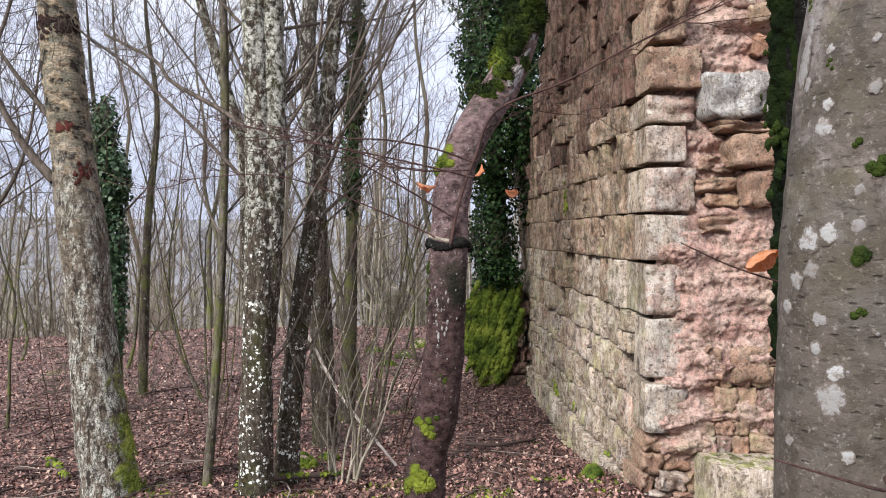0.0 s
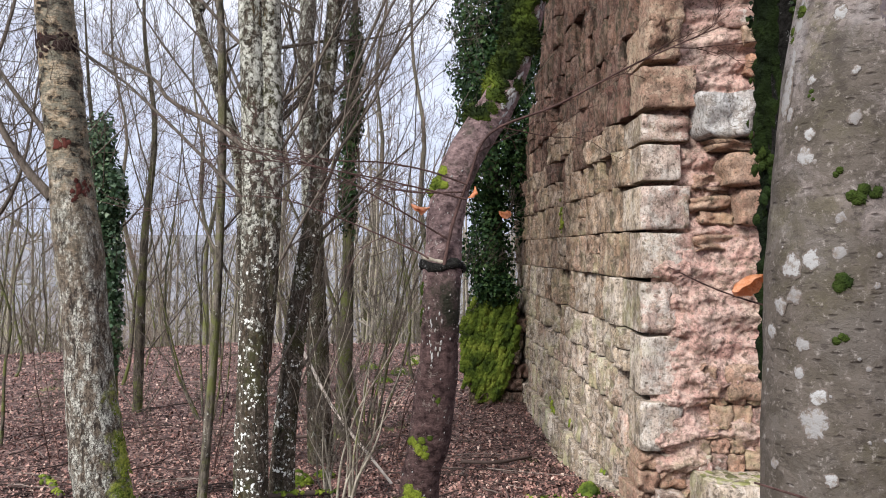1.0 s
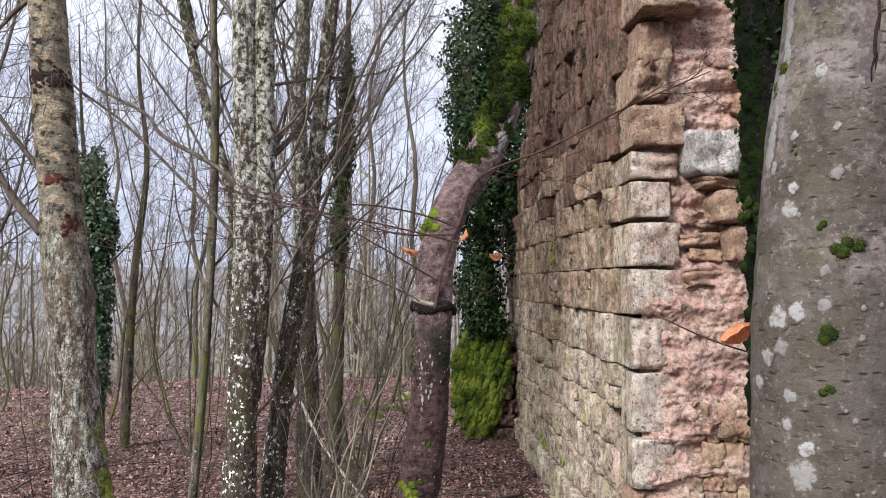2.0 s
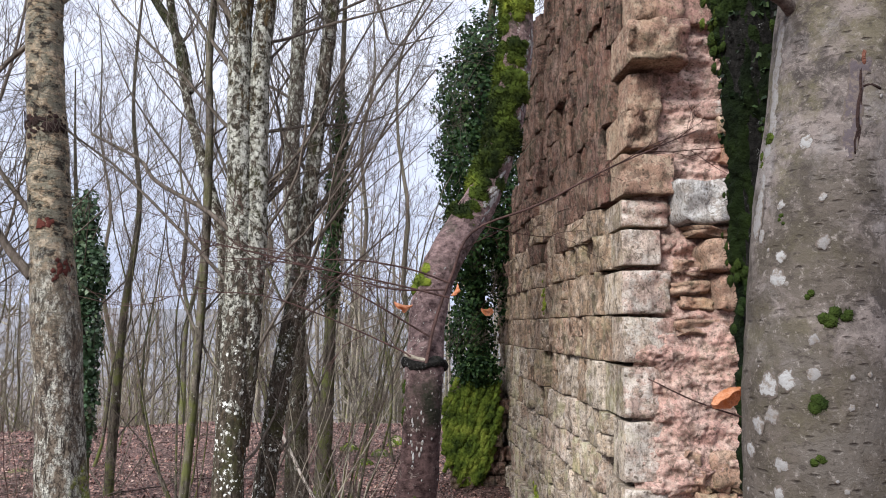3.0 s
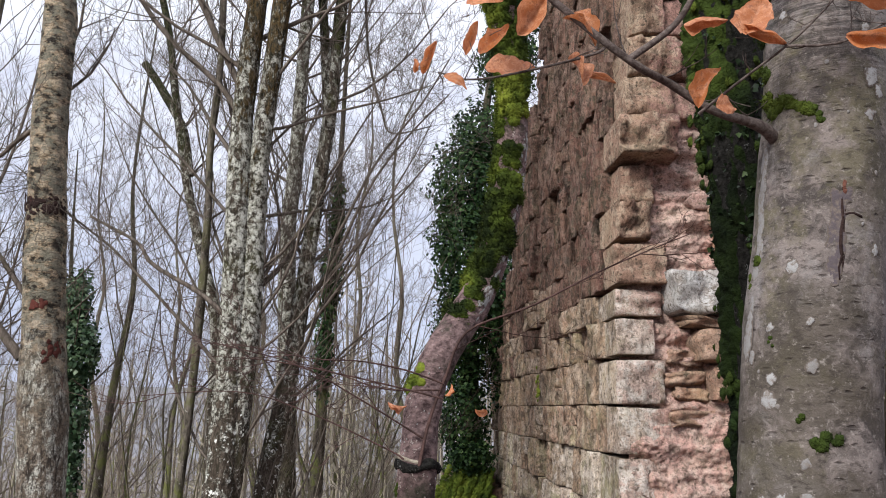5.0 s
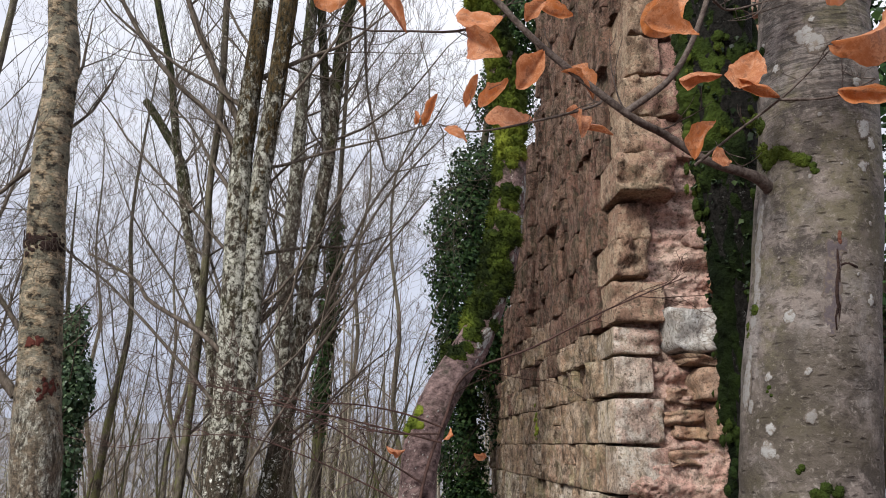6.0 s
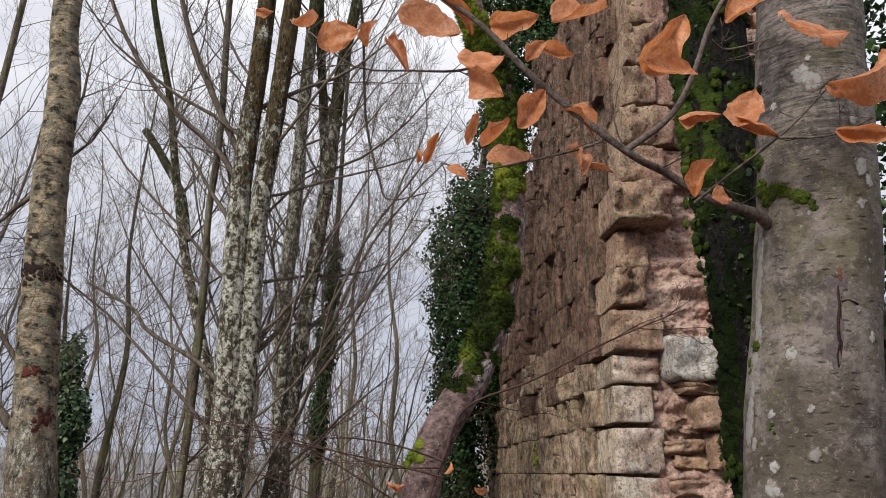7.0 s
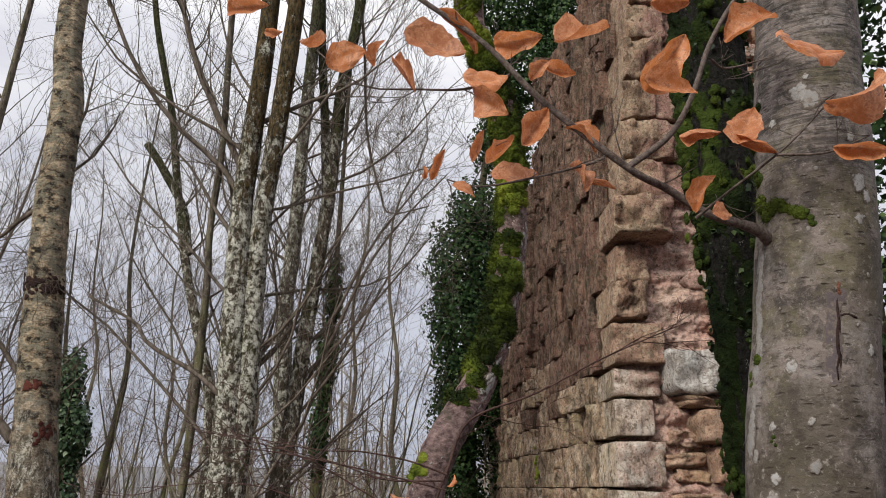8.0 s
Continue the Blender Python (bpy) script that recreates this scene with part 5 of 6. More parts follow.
def near_beech():
    """Young smooth-barked trunk right beside the viewer, with one leafy branch."""
    rng = np.random.default_rng(91)
    root = thing("beech_tree", "smooth grey beech trunk with white lichen and moss", "tree")
    axis = [(0.395, 0.77, -0.1), (0.405, 0.77, 0.6), (0.411, 0.77, 1.34), (0.411, 0.77, 1.56), (0.422, 0.77, 1.74), (0.458, 0.77, 2.01), (0.47, 0.77, 2.2), (0.485, 0.77, 2.4), (0.55, 0.77, 3.6), (0.6, 0.77, 6)]
    s, pts, rad = trunk_shape(axis, 0.0795, 0.0555, 28, 90, 0.25, 0.012, 91, 0.05)
    part("trunk", s, BARK_BEECH, root)

    def surface(angle, z, lift=0.0):
        i = int(np.argmin(abs(pts[:, 2] - z)))
        a = radians(angle)
        d = np.array((math.cos(a), math.sin(a), 0))
        x = np.array((np.interp(z, pts[:, 2], pts[:, 0]), np.interp(z, pts[:, 2], pts[:, 1]), z))
        return x + d * (rad[i] + lift), d

    # lichen rosettes, wrapped on the bark
    spots = [(-134, 1.447, 0.0148), (-131, 1.472, 0.0084), (-143, 1.52, 0.0074), (-164, 1.556, 0.0089), (-150, 1.566, 0.0079), (-154, 1.594, 0.0118), (-139, 1.601, 0.0099), (-150, 1.701, 0.0099), (-148, 1.722, 0.0064), (-115, 1.733, 0.0069), (-119, 1.641, 0.0054), (-146, 1.492, 0.0059), (-174, 1.53, 0.0079), (-119, 1.608, 0.0069), (-123, 1.396, 0.0059), (-167, 1.399, 0.0059)]
    spots += [(-127, 2.159, 0.0128), (-115, 2.148, 0.0128), (-136, 1.835, 0.0074), (-63, 1.853, 0.0059), (-156, 2.129, 0.0059), (-119, 2.178, 0.004), (-76, 1.999, 0.0069), (-74, 2.042, 0.0109), (-65, 2.027, 0.0074), (-151, 1.774, 0.0049), (-118, 1.779, 0.0044), (-80, 2.097, 0.0059), (-96, 2.247, 0.0054), (-176, 2.17, 0.0044)]
    spots += [(rng.uniform(-190, -30), rng.uniform(1.3, 2.35), rng.uniform(0.0015, 0.0035)) for _ in range(45)]
    specks = Shape()
    for n, (a, z, size) in enumerate(spots):
        lichen = Shape() if n < 30 else specks
        sides = 30 if n < 30 else 9
        crust(lichen, surface, a, z, size, n, 1.15, sides)
        if n < 30:
            part("lichen", lichen, LICHEN, root, "whitish crusty lichen rosette")
    # sky sheen on the trunk's left edge, imitated with pale lichen-coloured crusts
    rim_sheen = Shape()
    for k in range(16):
        crust(rim_sheen, surface, -176 + rng.normal(0, 2.5), 1.745 + k * 0.0145, rng.uniform(0.005, 0.011), 60 + k, 1.9, 16)
    part("lichen", rim_sheen, LICHEN, root, "pale bluish sky sheen along the bark, laid on as crusts")
    tagged(part("lichen_speck", specks, LICHEN, root), kind="stuff")
    moss = Shape()
    for a, z, size in ((-109, 1.664, 0.0085), (-98, 1.66, 0.006), (-116, 1.579, 0.0085), (-124, 1.682, 0.004), (-117, 1.528, 0.0055), (-148, 1.761, 0.0035), (179, 2.029, 0.013), (-170, 2.026, 0.012), (-158, 2.022, 0.0105), (-148, 2.016, 0.008), (-138, 2.013, 0.0095), (-127, 2.005, 0.0065), (-118, 1.996, 0.0055), (-176, 1.847, 0.0085), (176, 1.83, 0.007), (170, 2.12, 0.012), (172, 2.07, 0.012), (178, 2.16, 0.009)):
        for _ in range(3):
            p, d = surface(a + rng.normal(0, 3), z + rng.normal(0, 0.004))
            moss_clump(moss, rng, p, d, size * rng.uniform(0.6, 0.9), 40)
    part("moss", moss, MOSS_DARK, root, "small green moss cushions")
    scar = Shape()
    for da, w in ((0, 0.0019), (1.4, 0.0012)):
        run = [surface(-98 + da + 1.5 * k / 8 + rng.normal(0, 1.0), 1.92 - 0.1 * k / 8, -0.001)[0] for k in range(9)]
        tube(scar, run, [w * (0.5 + math.sin(math.pi * (k + 0.5) / 9.5) * 0.7) for k in range(9)], 6, 0.25, rng)
    run = [surface(-96 + 4 * k, 1.888 + 0.002 * math.sin(k), -0.0005)[0] for k in range(5)]
    tube(scar, run, [0.0015] * 5, 5)
    part("bark_scar", scar, SCAR, root, "dark healed split in the bark")
    halo = Shape()
    for k in range(26):
        crust(halo, surface, -101 + rng.normal(0, 2.6), 1.825 + 0.085 * k / 25, rng.uniform(0.004, 0.008), 90 + k, 1.7, 14, thick=0.0004)
    part("bark_callus", halo, CALLUS, root, "purplish bark round the split")
    tip = Shape()
    for k in range(4):
        crust(tip, surface, -98 + rng.normal(0, 0.6), 1.913 + 0.003 * k, 0.0022, 130 + k, 1.6, 12)
    part("bark_tip", tip, SCAR_TIP, root, "rusty top of the split")
    # the branch and its side shoots
    branch = Shape()
    main = spline([(0.43, 0.8, 1.965), (0.379, 0.745, 1.992), (0.315, 0.73, 2.007), (0.265, 0.72, 2.032), (0.213, 0.69, 2.043), (0.122, 0.69, 2.119), (0.058, 0.69, 2.188), (-0.017, 0.69, 2.244), (-0.09, 0.69, 2.3), (-0.2, 0.7, 2.36)], 46)
    tube(branch, main, np.concatenate([np.linspace(0.0088, 0.0049, 10), np.linspace(0.0048, 0.0021, 36)]), 10, 0.05, rng)
    sub = spline([(0.213, 0.69, 2.043), (0.262, 0.69, 2.083), (0.291, 0.69, 2.133), (0.316, 0.69, 2.199), (0.351, 0.69, 2.261), (0.4, 0.68, 2.33)], 24)
    tube(branch, sub, np.linspace(0.0037, 0.0022, 24), 8, 0.05, rng)
    shoots = [[(0.09, 0.69, 2.155), (0.076, 0.7, 2.151), (0.034, 0.7, 2.136), (-0.017, 0.7, 2.134), (-0.08, 0.7, 2.136), (-0.133, 0.7, 2.178)], [(0.19, 0.69, 2.062), (0.182, 0.69, 2.05), (0.12, 0.69, 2.03), (0.053, 0.69, 2.015), (0.017, 0.69, 2.022)], [(0.293, 0.715, 1.996), (0.334, 0.7, 2.029), (0.389, 0.68, 2.072), (0.44, 0.66, 2.127)], [(0.378, 0.685, 2.062), (0.419, 0.66, 2.055), (0.45, 0.63, 2.062)], [(0.316, 0.69, 2.18), (0.34, 0.7, 2.176), (0.395, 0.68, 2.185)]]
    for n, pts_s in enumerate(shoots):
        run = spline(pts_s, 16)
        tube(branch, run, np.linspace(0.0019, 0.0008, 16), 5, 0.08, rng)
        for i in range(3, 16, 3):
            grow(branch, rng, run[i], rng.normal(0, 1, 3) * (1, 0.4, 1), rng.uniform(0.02, 0.06), 0.0009, 1, (2,), thin=0.0006)
    for i in range(8, 46, 4):
        grow(branch, rng, main[i], rng.normal(0, 1, 3) * (1, 0.4, 1), rng.uniform(0.03, 0.09), 0.0012, 1, (2,), thin=0.0006)
    part("branch", branch, BARK_BRANCH, root, "slender grey-brown side branch")
    # low twigs
    low = Shape()
    tube(low, spline([(0.42, 0.84, 1.54), (0.393, 0.9, 1.544), (0.331, 0.9, 1.564), (0.275, 0.9, 1.59)], 12), np.linspace(0.0015, 0.0008, 12), 5)
    part("low_twig", low, BARK_RED_TWIG, root)
    low = Shape()
    tube(low, spline([(0.4, 0.7, 1.38), (0.344, 0.6, 1.401), (0.305, 0.6, 1.411), (0.255, 0.6, 1.426)], 12), np.linspace(0.0018, 0.0009, 12), 5)
    part("low_twig", low, BARK_RED_TWIG, root)
    # dry leaves still hanging
    blades = [leaf_mesh(300 + k) for k in range(16)]
    end_leaves = [(0.0, 0.659, 2.169, 0.07, -20), (-0.032, 0.648, 2.127, 0.049, -60), (-0.064, 0.672, 2.164, 0.032, 70), (-0.095, 0.652, 2.144, 0.044, 20), (-0.128, 0.645, 2.157, 0.038, 60), (-0.211, 0.672, 2.213, 0.047, 10), (-0.187, 0.713, 2.208, 0.021, 0), (0.03, 0.704, 2.217, 0.068, -38), (0.094, 0.701, 2.2, 0.058, 0), (0.161, 0.658, 2.19, 0.062, 15), (0.14, 0.683, 2.155, 0.039, -10), (0.114, 0.662, 2.143, 0.029, 40)]
    mid_leaves = [(0.055, 0.654, 2.124, 0.049, 10), (0.056, 0.648, 2.091, 0.048, -40), (0.071, 0.657, 2.044, 0.048, 50), (0.052, 0.714, 2.073, 0.038, 70), (0.092, 0.706, 2.037, 0.053, -10), (0.007, 0.705, 2.046, 0.037, 70), (-0.007, 0.704, 2.035, 0.015, 90), (0.034, 0.655, 1.998, 0.026, -30), (0.109, 0.665, 2.075, 0.049, 60), (0.168, 0.69, 2.079, 0.045, -40), (0.165, 0.699, 2.036, 0.038, -70), (0.186, 0.708, 2.031, 0.038, -20)]
    side_leaves = [(0.272, 0.71, 2.184, 0.077, 45), (0.254, 0.647, 2.122, 0.058, -15), (0.273, 0.688, 2.253, 0.05, 10), (0.363, 0.68, 2.226, 0.066, 25), (0.386, 0.605, 2.146, 0.099, 8), (0.424, 0.589, 2.087, 0.077, 30), (0.425, 0.604, 2.033, 0.056, -10), (0.279, 0.647, 2.065, 0.041, 0), (0.346, 0.685, 2.095, 0.056, 60), (0.354, 0.68, 2.071, 0.048, -25), (0.292, 0.684, 2.018, 0.048, 60), (0.303, 0.664, 1.986, 0.028, 10), (0.364, 0.885, 1.572, 0.048, 24)]
    for n, (x, y, z, size, ang) in enumerate(end_leaves + mid_leaves + side_leaves):
        ob = part("leaf", blades[n % len(blades)], None, root)
        turn = Euler((radians(90) + rng.normal(0, 0.25), 0, rng.normal(0, 0.3))).to_matrix() @ Euler((0, 0, radians(ang))).to_matrix() @ Euler((rng.choice((-1, 1)) * rng.uniform(0.1, 0.75), 0, 0)).to_matrix()
        ob.matrix_basis = Matrix.LocRotScale(Vector((x, y, z)), turn.to_quaternion(), Vector((size, size * (0.6 if size > 0.09 else 1.02), size)))


near_beech()


def foot_moss():
    rng = np.random.default_rng(93)
    s = Shape()
    for _ in range(900):
        z = rng.uniform(-0.05, 0.75)
        if rng.random() < z * 1.2:
            continue
        a = radians(rng.uniform(-45, 20) + 12 - 30 * max(0.0, 0.4 - z))
        if noise.noise(Vector((a * 2.5, z * 7, 6.0))) < -0.08 + 0.3 * z:
            continue
        x, r = -2.14 - 0.105 * z, 0.152 + 0.07 * math.exp(-max(0.0, z) * 4)
        d = np.array((math.cos(a), math.sin(a), 0.1))
        moss_clump(s, rng, np.array((x, 4.95, z)) + d * (r - 0.002), d, rng.uniform(0.004, 0.008), 14)
    part("moss", s, MOSS, cherry, "yellow-green moss on the foot")

    def bark(angle, z, lift=0.0):
        k = np.interp(z, (-0.05, 0.57, 1.47, 2.19, 2.9, 3.54), (-2.13, -2.2, -2.28, -2.36, -2.43, -2.48))
        r = 0.149 - 0.0085 * z
        a = radians(angle)
        d = np.array((math.cos(a), math.sin(a), 0))
        return np.array((k, 4.95, z)) + d * (r + lift), d

    ring = Shape()
    for n in range(90):
        crust(ring, bark, rng.uniform(180, 360), 2.9 + rng.normal(0, 0.035), rng.uniform(0.008, 0.026), n, 0.8, 14, 0.13, 0.005)
    part("bark_ring", ring, SCAR, cherry, "dark broken ring of old bark")
    for n, (a, z, size, tall) in enumerate(((282, 2.26, 0.032, 0.8), (268, 2.25, 0.016, 0.8), (318, 1.965, 0.036, 1.2), (330, 2.02, 0.02, 1.0), (300, 1.93, 0.016, 1.5), (212, 1.58, 0.025, 1.2), (250, 2.93, 0.02, 0.7), (235, 1.7, 0.014, 1.0))):
        s = Shape()
        for k in range(9):
            crust(s, bark, a + rng.normal(0, size * 330), z + rng.normal(0, size * tall * 0.8), size * rng.uniform(0.3, 0.6), n * 9 + k, 1.2, 12, 0.13, 0.004)
        part("bark_flake", s, RUST, cherry, "rust-red flaking patch")


foot_moss()


def ivy_stem():
    rng = np.random.default_rng(95)
    root = thing("ivy_covered_stem", "thin blackish stem with moss cushions and sparse ivy", "tree")
    axis = [(0.47, 0.97, -0.1), (0.465, 0.97, 1.2), (0.46, 0.97, 1.7), (0.45, 0.97, 1.91), (0.439, 0.97, 2.08), (0.435, 0.97, 2.31), (0.437, 0.97, 2.5), (0.44, 0.97, 5)]
    s, pts, rad = trunk_shape(axis, 0.034, 0.052, 14, 60, 0.2, 0.04, 95)
    part("trunk", s, BARK_BLACK, root)
    moss, ivy = Shape(), Shape()
    # a shaggy sleeve: thick along the damp side, worn to bark in patches
    na, nz = 96, 330
    v, tips = [], []
    for j in range(nz):
        z = 1.4 + 1.35 * j / (nz - 1)
        c = np.array((np.interp(z, pts[:, 2], pts[:, 0]), 0.97, z))
        r = np.interp(z, pts[:, 2], rad)
        for i in range(na):
            a = 2 * math.pi * i / na
            d = np.array((math.cos(a), math.sin(a), 0.0))
            damp = max(0.0, -d[0]) ** 2
            body = noise.fractal(Vector((d[0] * 1.6, d[1] * 1.6, z * 11)), 0.9, 2.0, 4)
            tuft = noise.fractal(Vector((d[0] * 5, d[1] * 5, z * 60)), 0.6, 2.1, 3)
            thick = 0.016 * (body + 0.5 * damp - 0.16) + 0.0055 * tuft * (0.3 + damp)
            q = c + d * (r + max(-0.003, thick))
            v.append(q)
            if thick > 0.001 and rng.random() < 0.35:
                tips.append((q, d))
    moss.add(v, [(j * na + i, j * na + (i + 1) % na, (j + 1) * na + (i + 1) % na, (j + 1) * na + i) for j in range(nz - 1) for i in range(na)])
    for q, d in tips:
        e = d + rng.normal(0, 0.6, 3)
        w = np.cross(e, rng.normal(0, 1, 3))
        w *= 0.0007 / (np.linalg.norm(w) + 1e-9)
        moss.add([q - w, q + w, q + e * rng.uniform(0.002, 0.005)], [(0, 1, 2)])
    for _ in range(300):
        z, a = rng.uniform(1.9, 2.7), rng.uniform(150, 340)
        d = np.array((math.cos(radians(a)), math.sin(radians(a)), 0))
        c = np.array((np.interp(z, pts[:, 2], pts[:, 0]), 0.97, z))
        leaf_cloud(ivy, rng, c + d * (np.interp(z, pts[:, 2], rad) + 0.006), (0.006, 0.006, 0.012), 2, 0.008, 0.2)
    part("moss", moss, MOSS_STEM, root, "dark green moss")
    tufts = Shape()
    for _ in range(46):
        z, a = rng.uniform(1.5, 2.5), rng.choice((176, 184, 250, 300)) + rng.normal(0, 7)
        d = np.array((math.cos(radians(a)), math.sin(radians(a)), 0))
        c = np.array((np.interp(z, pts[:, 2], pts[:, 0]), 0.97, z))
        for _ in range(4):
            moss_clump(tufts, rng, c + d * (np.interp(z, pts[:, 2], rad) + 0.003) + rng.normal(0, 0.006, 3), d, rng.uniform(0.004, 0.009), 30)
    part("moss_tuft", tufts, MOSS_DARK, root, "brighter moss tufts")
    part("ivy", ivy, IVY_SHADED, root, "small ivy leaves with shade put into their colour")


ivy_stem()


def bent_tree():
    rng = np.random.default_rng(97)
    root = thing("bent_tree", "bent red-brown young trunk with bright moss", "tree")
    axis = [(-0.06, 1.43, -0.1), (-0.05, 1.44, 0.6), (-0.034, 1.44, 1.121), (-0.013, 1.44, 1.258), (0.004, 1.44, 1.406), (0.009, 1.45, 1.542), (0.02, 1.52, 1.694), (0.053, 1.55, 1.794), (0.127, 1.63, 1.918), (0.16, 1.65, 2.0), (0.2, 1.66, 2.167), (0.213, 1.66, 2.378), (0.191, 1.66, 2.602), (0.13, 1.66, 2.792), (0.1, 1.66, 3.1), (0.05, 1.66, 5)]
    s, pts, rad = trunk_shape(axis, 0.0375, 0.034, 20, 120, 0.0, 0.03, 97, 0.13)
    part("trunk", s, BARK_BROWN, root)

    def on(z, angle):
        c = np.array([np.interp(z, pts[:, 2], pts[:, k]) for k in range(3)])
        r = np.interp(z, pts[:, 2], rad)
        a = radians(angle)
        d = np.array((math.cos(a), math.sin(a), 0.15))
        return c + d * r * 0.97, d

    moss = Shape()
    for _ in range(820):
        z = rng.uniform(1.87, 3.1)
        a = rng.uniform(150, 345)
        if 0.2 * math.sin(z * 62 + a * 0.02) + noise.noise(Vector((a * 0.02, z * 5, 2.0))) + (0.45 if a < 268 else -0.4 if z < 2.1 else -0.12) + (0.1 if z > 2.1 else 0.05) < 0.0:
            continue
        p, d = on(z, a)
        moss_clump(moss, rng, p, d + (0, 0, -0.35), rng.uniform(0.007, 0.023), 90)
    for z, a, size in ((1.735, 205, 0.026), (1.715, 195, 0.02), (1.755, 215, 0.02), (1.725, 230, 0.016), (1.25, 240, 0.014), (1.247, 265, 0.013), (1.25, 215, 0.012), (1.15, 250, 0.022), (1.142, 285, 0.018), (1.137, 215, 0.018), (1.33, 280, 0.008), (1.53, 190, 0.012), (1.5, 185, 0.011), (1.47, 188, 0.01)):
        for _ in range(4):
            p, d = on(z + rng.normal(0, 0.008), a + rng.normal(0, 8))
            moss_clump(moss, rng, p, d, size * rng.uniform(0.4, 0.7), 40)
    part("moss", moss, MOSS_TREE, root, "thick green moss cushions")
    # dark collar where an old limb broke
    collar = Shape()
    run = [on(1.574 + 0.004 * math.sin(k * 0.9), 165 + k * 17)[0] for k in range(13)]
    tube(collar, run, [0.009 * (1 + 0.25 * math.sin(k * 1.7)) for k in range(13)], 8, 0.25, rng)
    part("collar", collar, BARK_BLACK, root, "dark broken limb collar")
    stub = Shape()
    run = [on(1.592 - 0.0012 * k, 178 + k * 11)[0] * (1, 1, 1) for k in range(12)]
    tube(stub, run, np.linspace(0.0055, 0.0025, 12), 8, 0.2, rng)
    part("stub", stub, STICK_PALE, root, "pale grey limb grown round the trunk")

    def face(angle, z, lift=0.0):
        q, d = on(z, angle)
        return q + d * (lift + 0.0012), d

    spots = Shape()
    for n in range(330):
        z = rng.uniform(1.86, 2.3)
        if noise.noise(Vector((n * 0.37, z * 9, 3.0))) < 0.25 * (z - 2.0):
            continue
        crust(spots, face, 290 + 62 * rng.random() ** 0.7, z, rng.uniform(0.002, 0.009), n, 1.3, 14, 0.042)
    for n in range(90):
        z = rng.uniform(1.1, 1.9)
        crust(spots, face, rng.uniform(190, 350), z, rng.uniform(0.0008, 0.0028), n, 1.2, 8, 0.042)
    for n in range(16):
        crust(spots, face, rng.uniform(238, 275), rng.uniform(1.39, 1.5), rng.uniform(0.0012, 0.003), n, 2.2, 12, 0.042)
    tagged(part("lichen", spots, LICHEN, root, "pale grey lichen crusts"), kind="stuff")
    for n, (x, y, z, size, ang) in enumerate(((-0.03, 1.42, 1.687, 0.036, -10), (0.07, 1.47, 1.719, 0.026, 60), (0.133, 1.5, 1.68, 0.026, -15))):
        ob = part("leaf", leaf_mesh(340 + n), None, root)
        turn = Euler((radians(90), 0, 0.2)).to_matrix() @ Euler((0, 0, radians(ang))).to_matrix() @ Euler((0.8, 0, 0)).to_matrix()
        ob.matrix_basis = Matrix.LocRotScale(Vector((x, y, z)), turn.to_quaternion(), Vector((size,) * 3))
    br = Shape()
    main = spline([(0.012, 1.42, 1.575), (0.03, 1.45, 1.66), (0.061, 1.48, 1.746), (0.104, 1.5, 1.838), (0.234, 1.5, 1.893), (0.375, 1.5, 1.968), (0.483, 1.5, 2.017), (0.56, 1.5, 2.05)], 34)
    tube(br, main, np.linspace(0.0036, 0.001, 34), 6, 0.06, rng)
    for i in range(12, 33, 3):
        grow(br, rng, main[i], np.array((1, rng.normal(0, 0.3), rng.normal(0.1, 0.5))), rng.uniform(0.08, 0.22), 0.0014, 2, (3, 2), thin=0.0008, rise=0.02)
    for pts_t in ([(-0.015, 1.41, 1.594), (-0.045, 1.42, 1.61), (-0.19, 1.42, 1.672), (-0.323, 1.42, 1.708), (-0.499, 1.42, 1.697)], [(0.05, 1.47, 1.72), (-0.06, 1.45, 1.72), (-0.16, 1.43, 1.75), (-0.3, 1.42, 1.78)], [(0.02, 1.44, 1.63), (-0.1, 1.4, 1.7), (-0.22, 1.38, 1.76), (-0.4, 1.36, 1.8)], [(0.055, 1.42, 1.703), (-0.039, 1.4, 1.724), (-0.141, 1.38, 1.744), (-0.261, 1.36, 1.763), (-0.357, 1.34, 1.767)], [(0.055, 1.42, 1.731), (-0.019, 1.4, 1.754), (-0.102, 1.38, 1.767), (-0.181, 1.36, 1.768), (-0.319, 1.34, 1.79)]):
        run = spline(pts_t, 18)
        tube(br, run, np.linspace(0.0021, 0.0007, 18), 5, 0.06, rng)
        for i in range(4, 18, 2 if pts_t[0][0] < 0.052 else 5):
            grow(br, rng, run[i], np.array((-1, rng.normal(0, 0.3), rng.normal(0.25, 0.6))), rng.uniform(0.06, 0.2), 0.0012, 2, (3, 2), thin=0.0007, rise=0.02)
    tagged(part("spray", br, BARK_RED_TWIG, root, "fine reddish twigs"), kind="stuff")


bent_tree()

# ---- on the ground ----


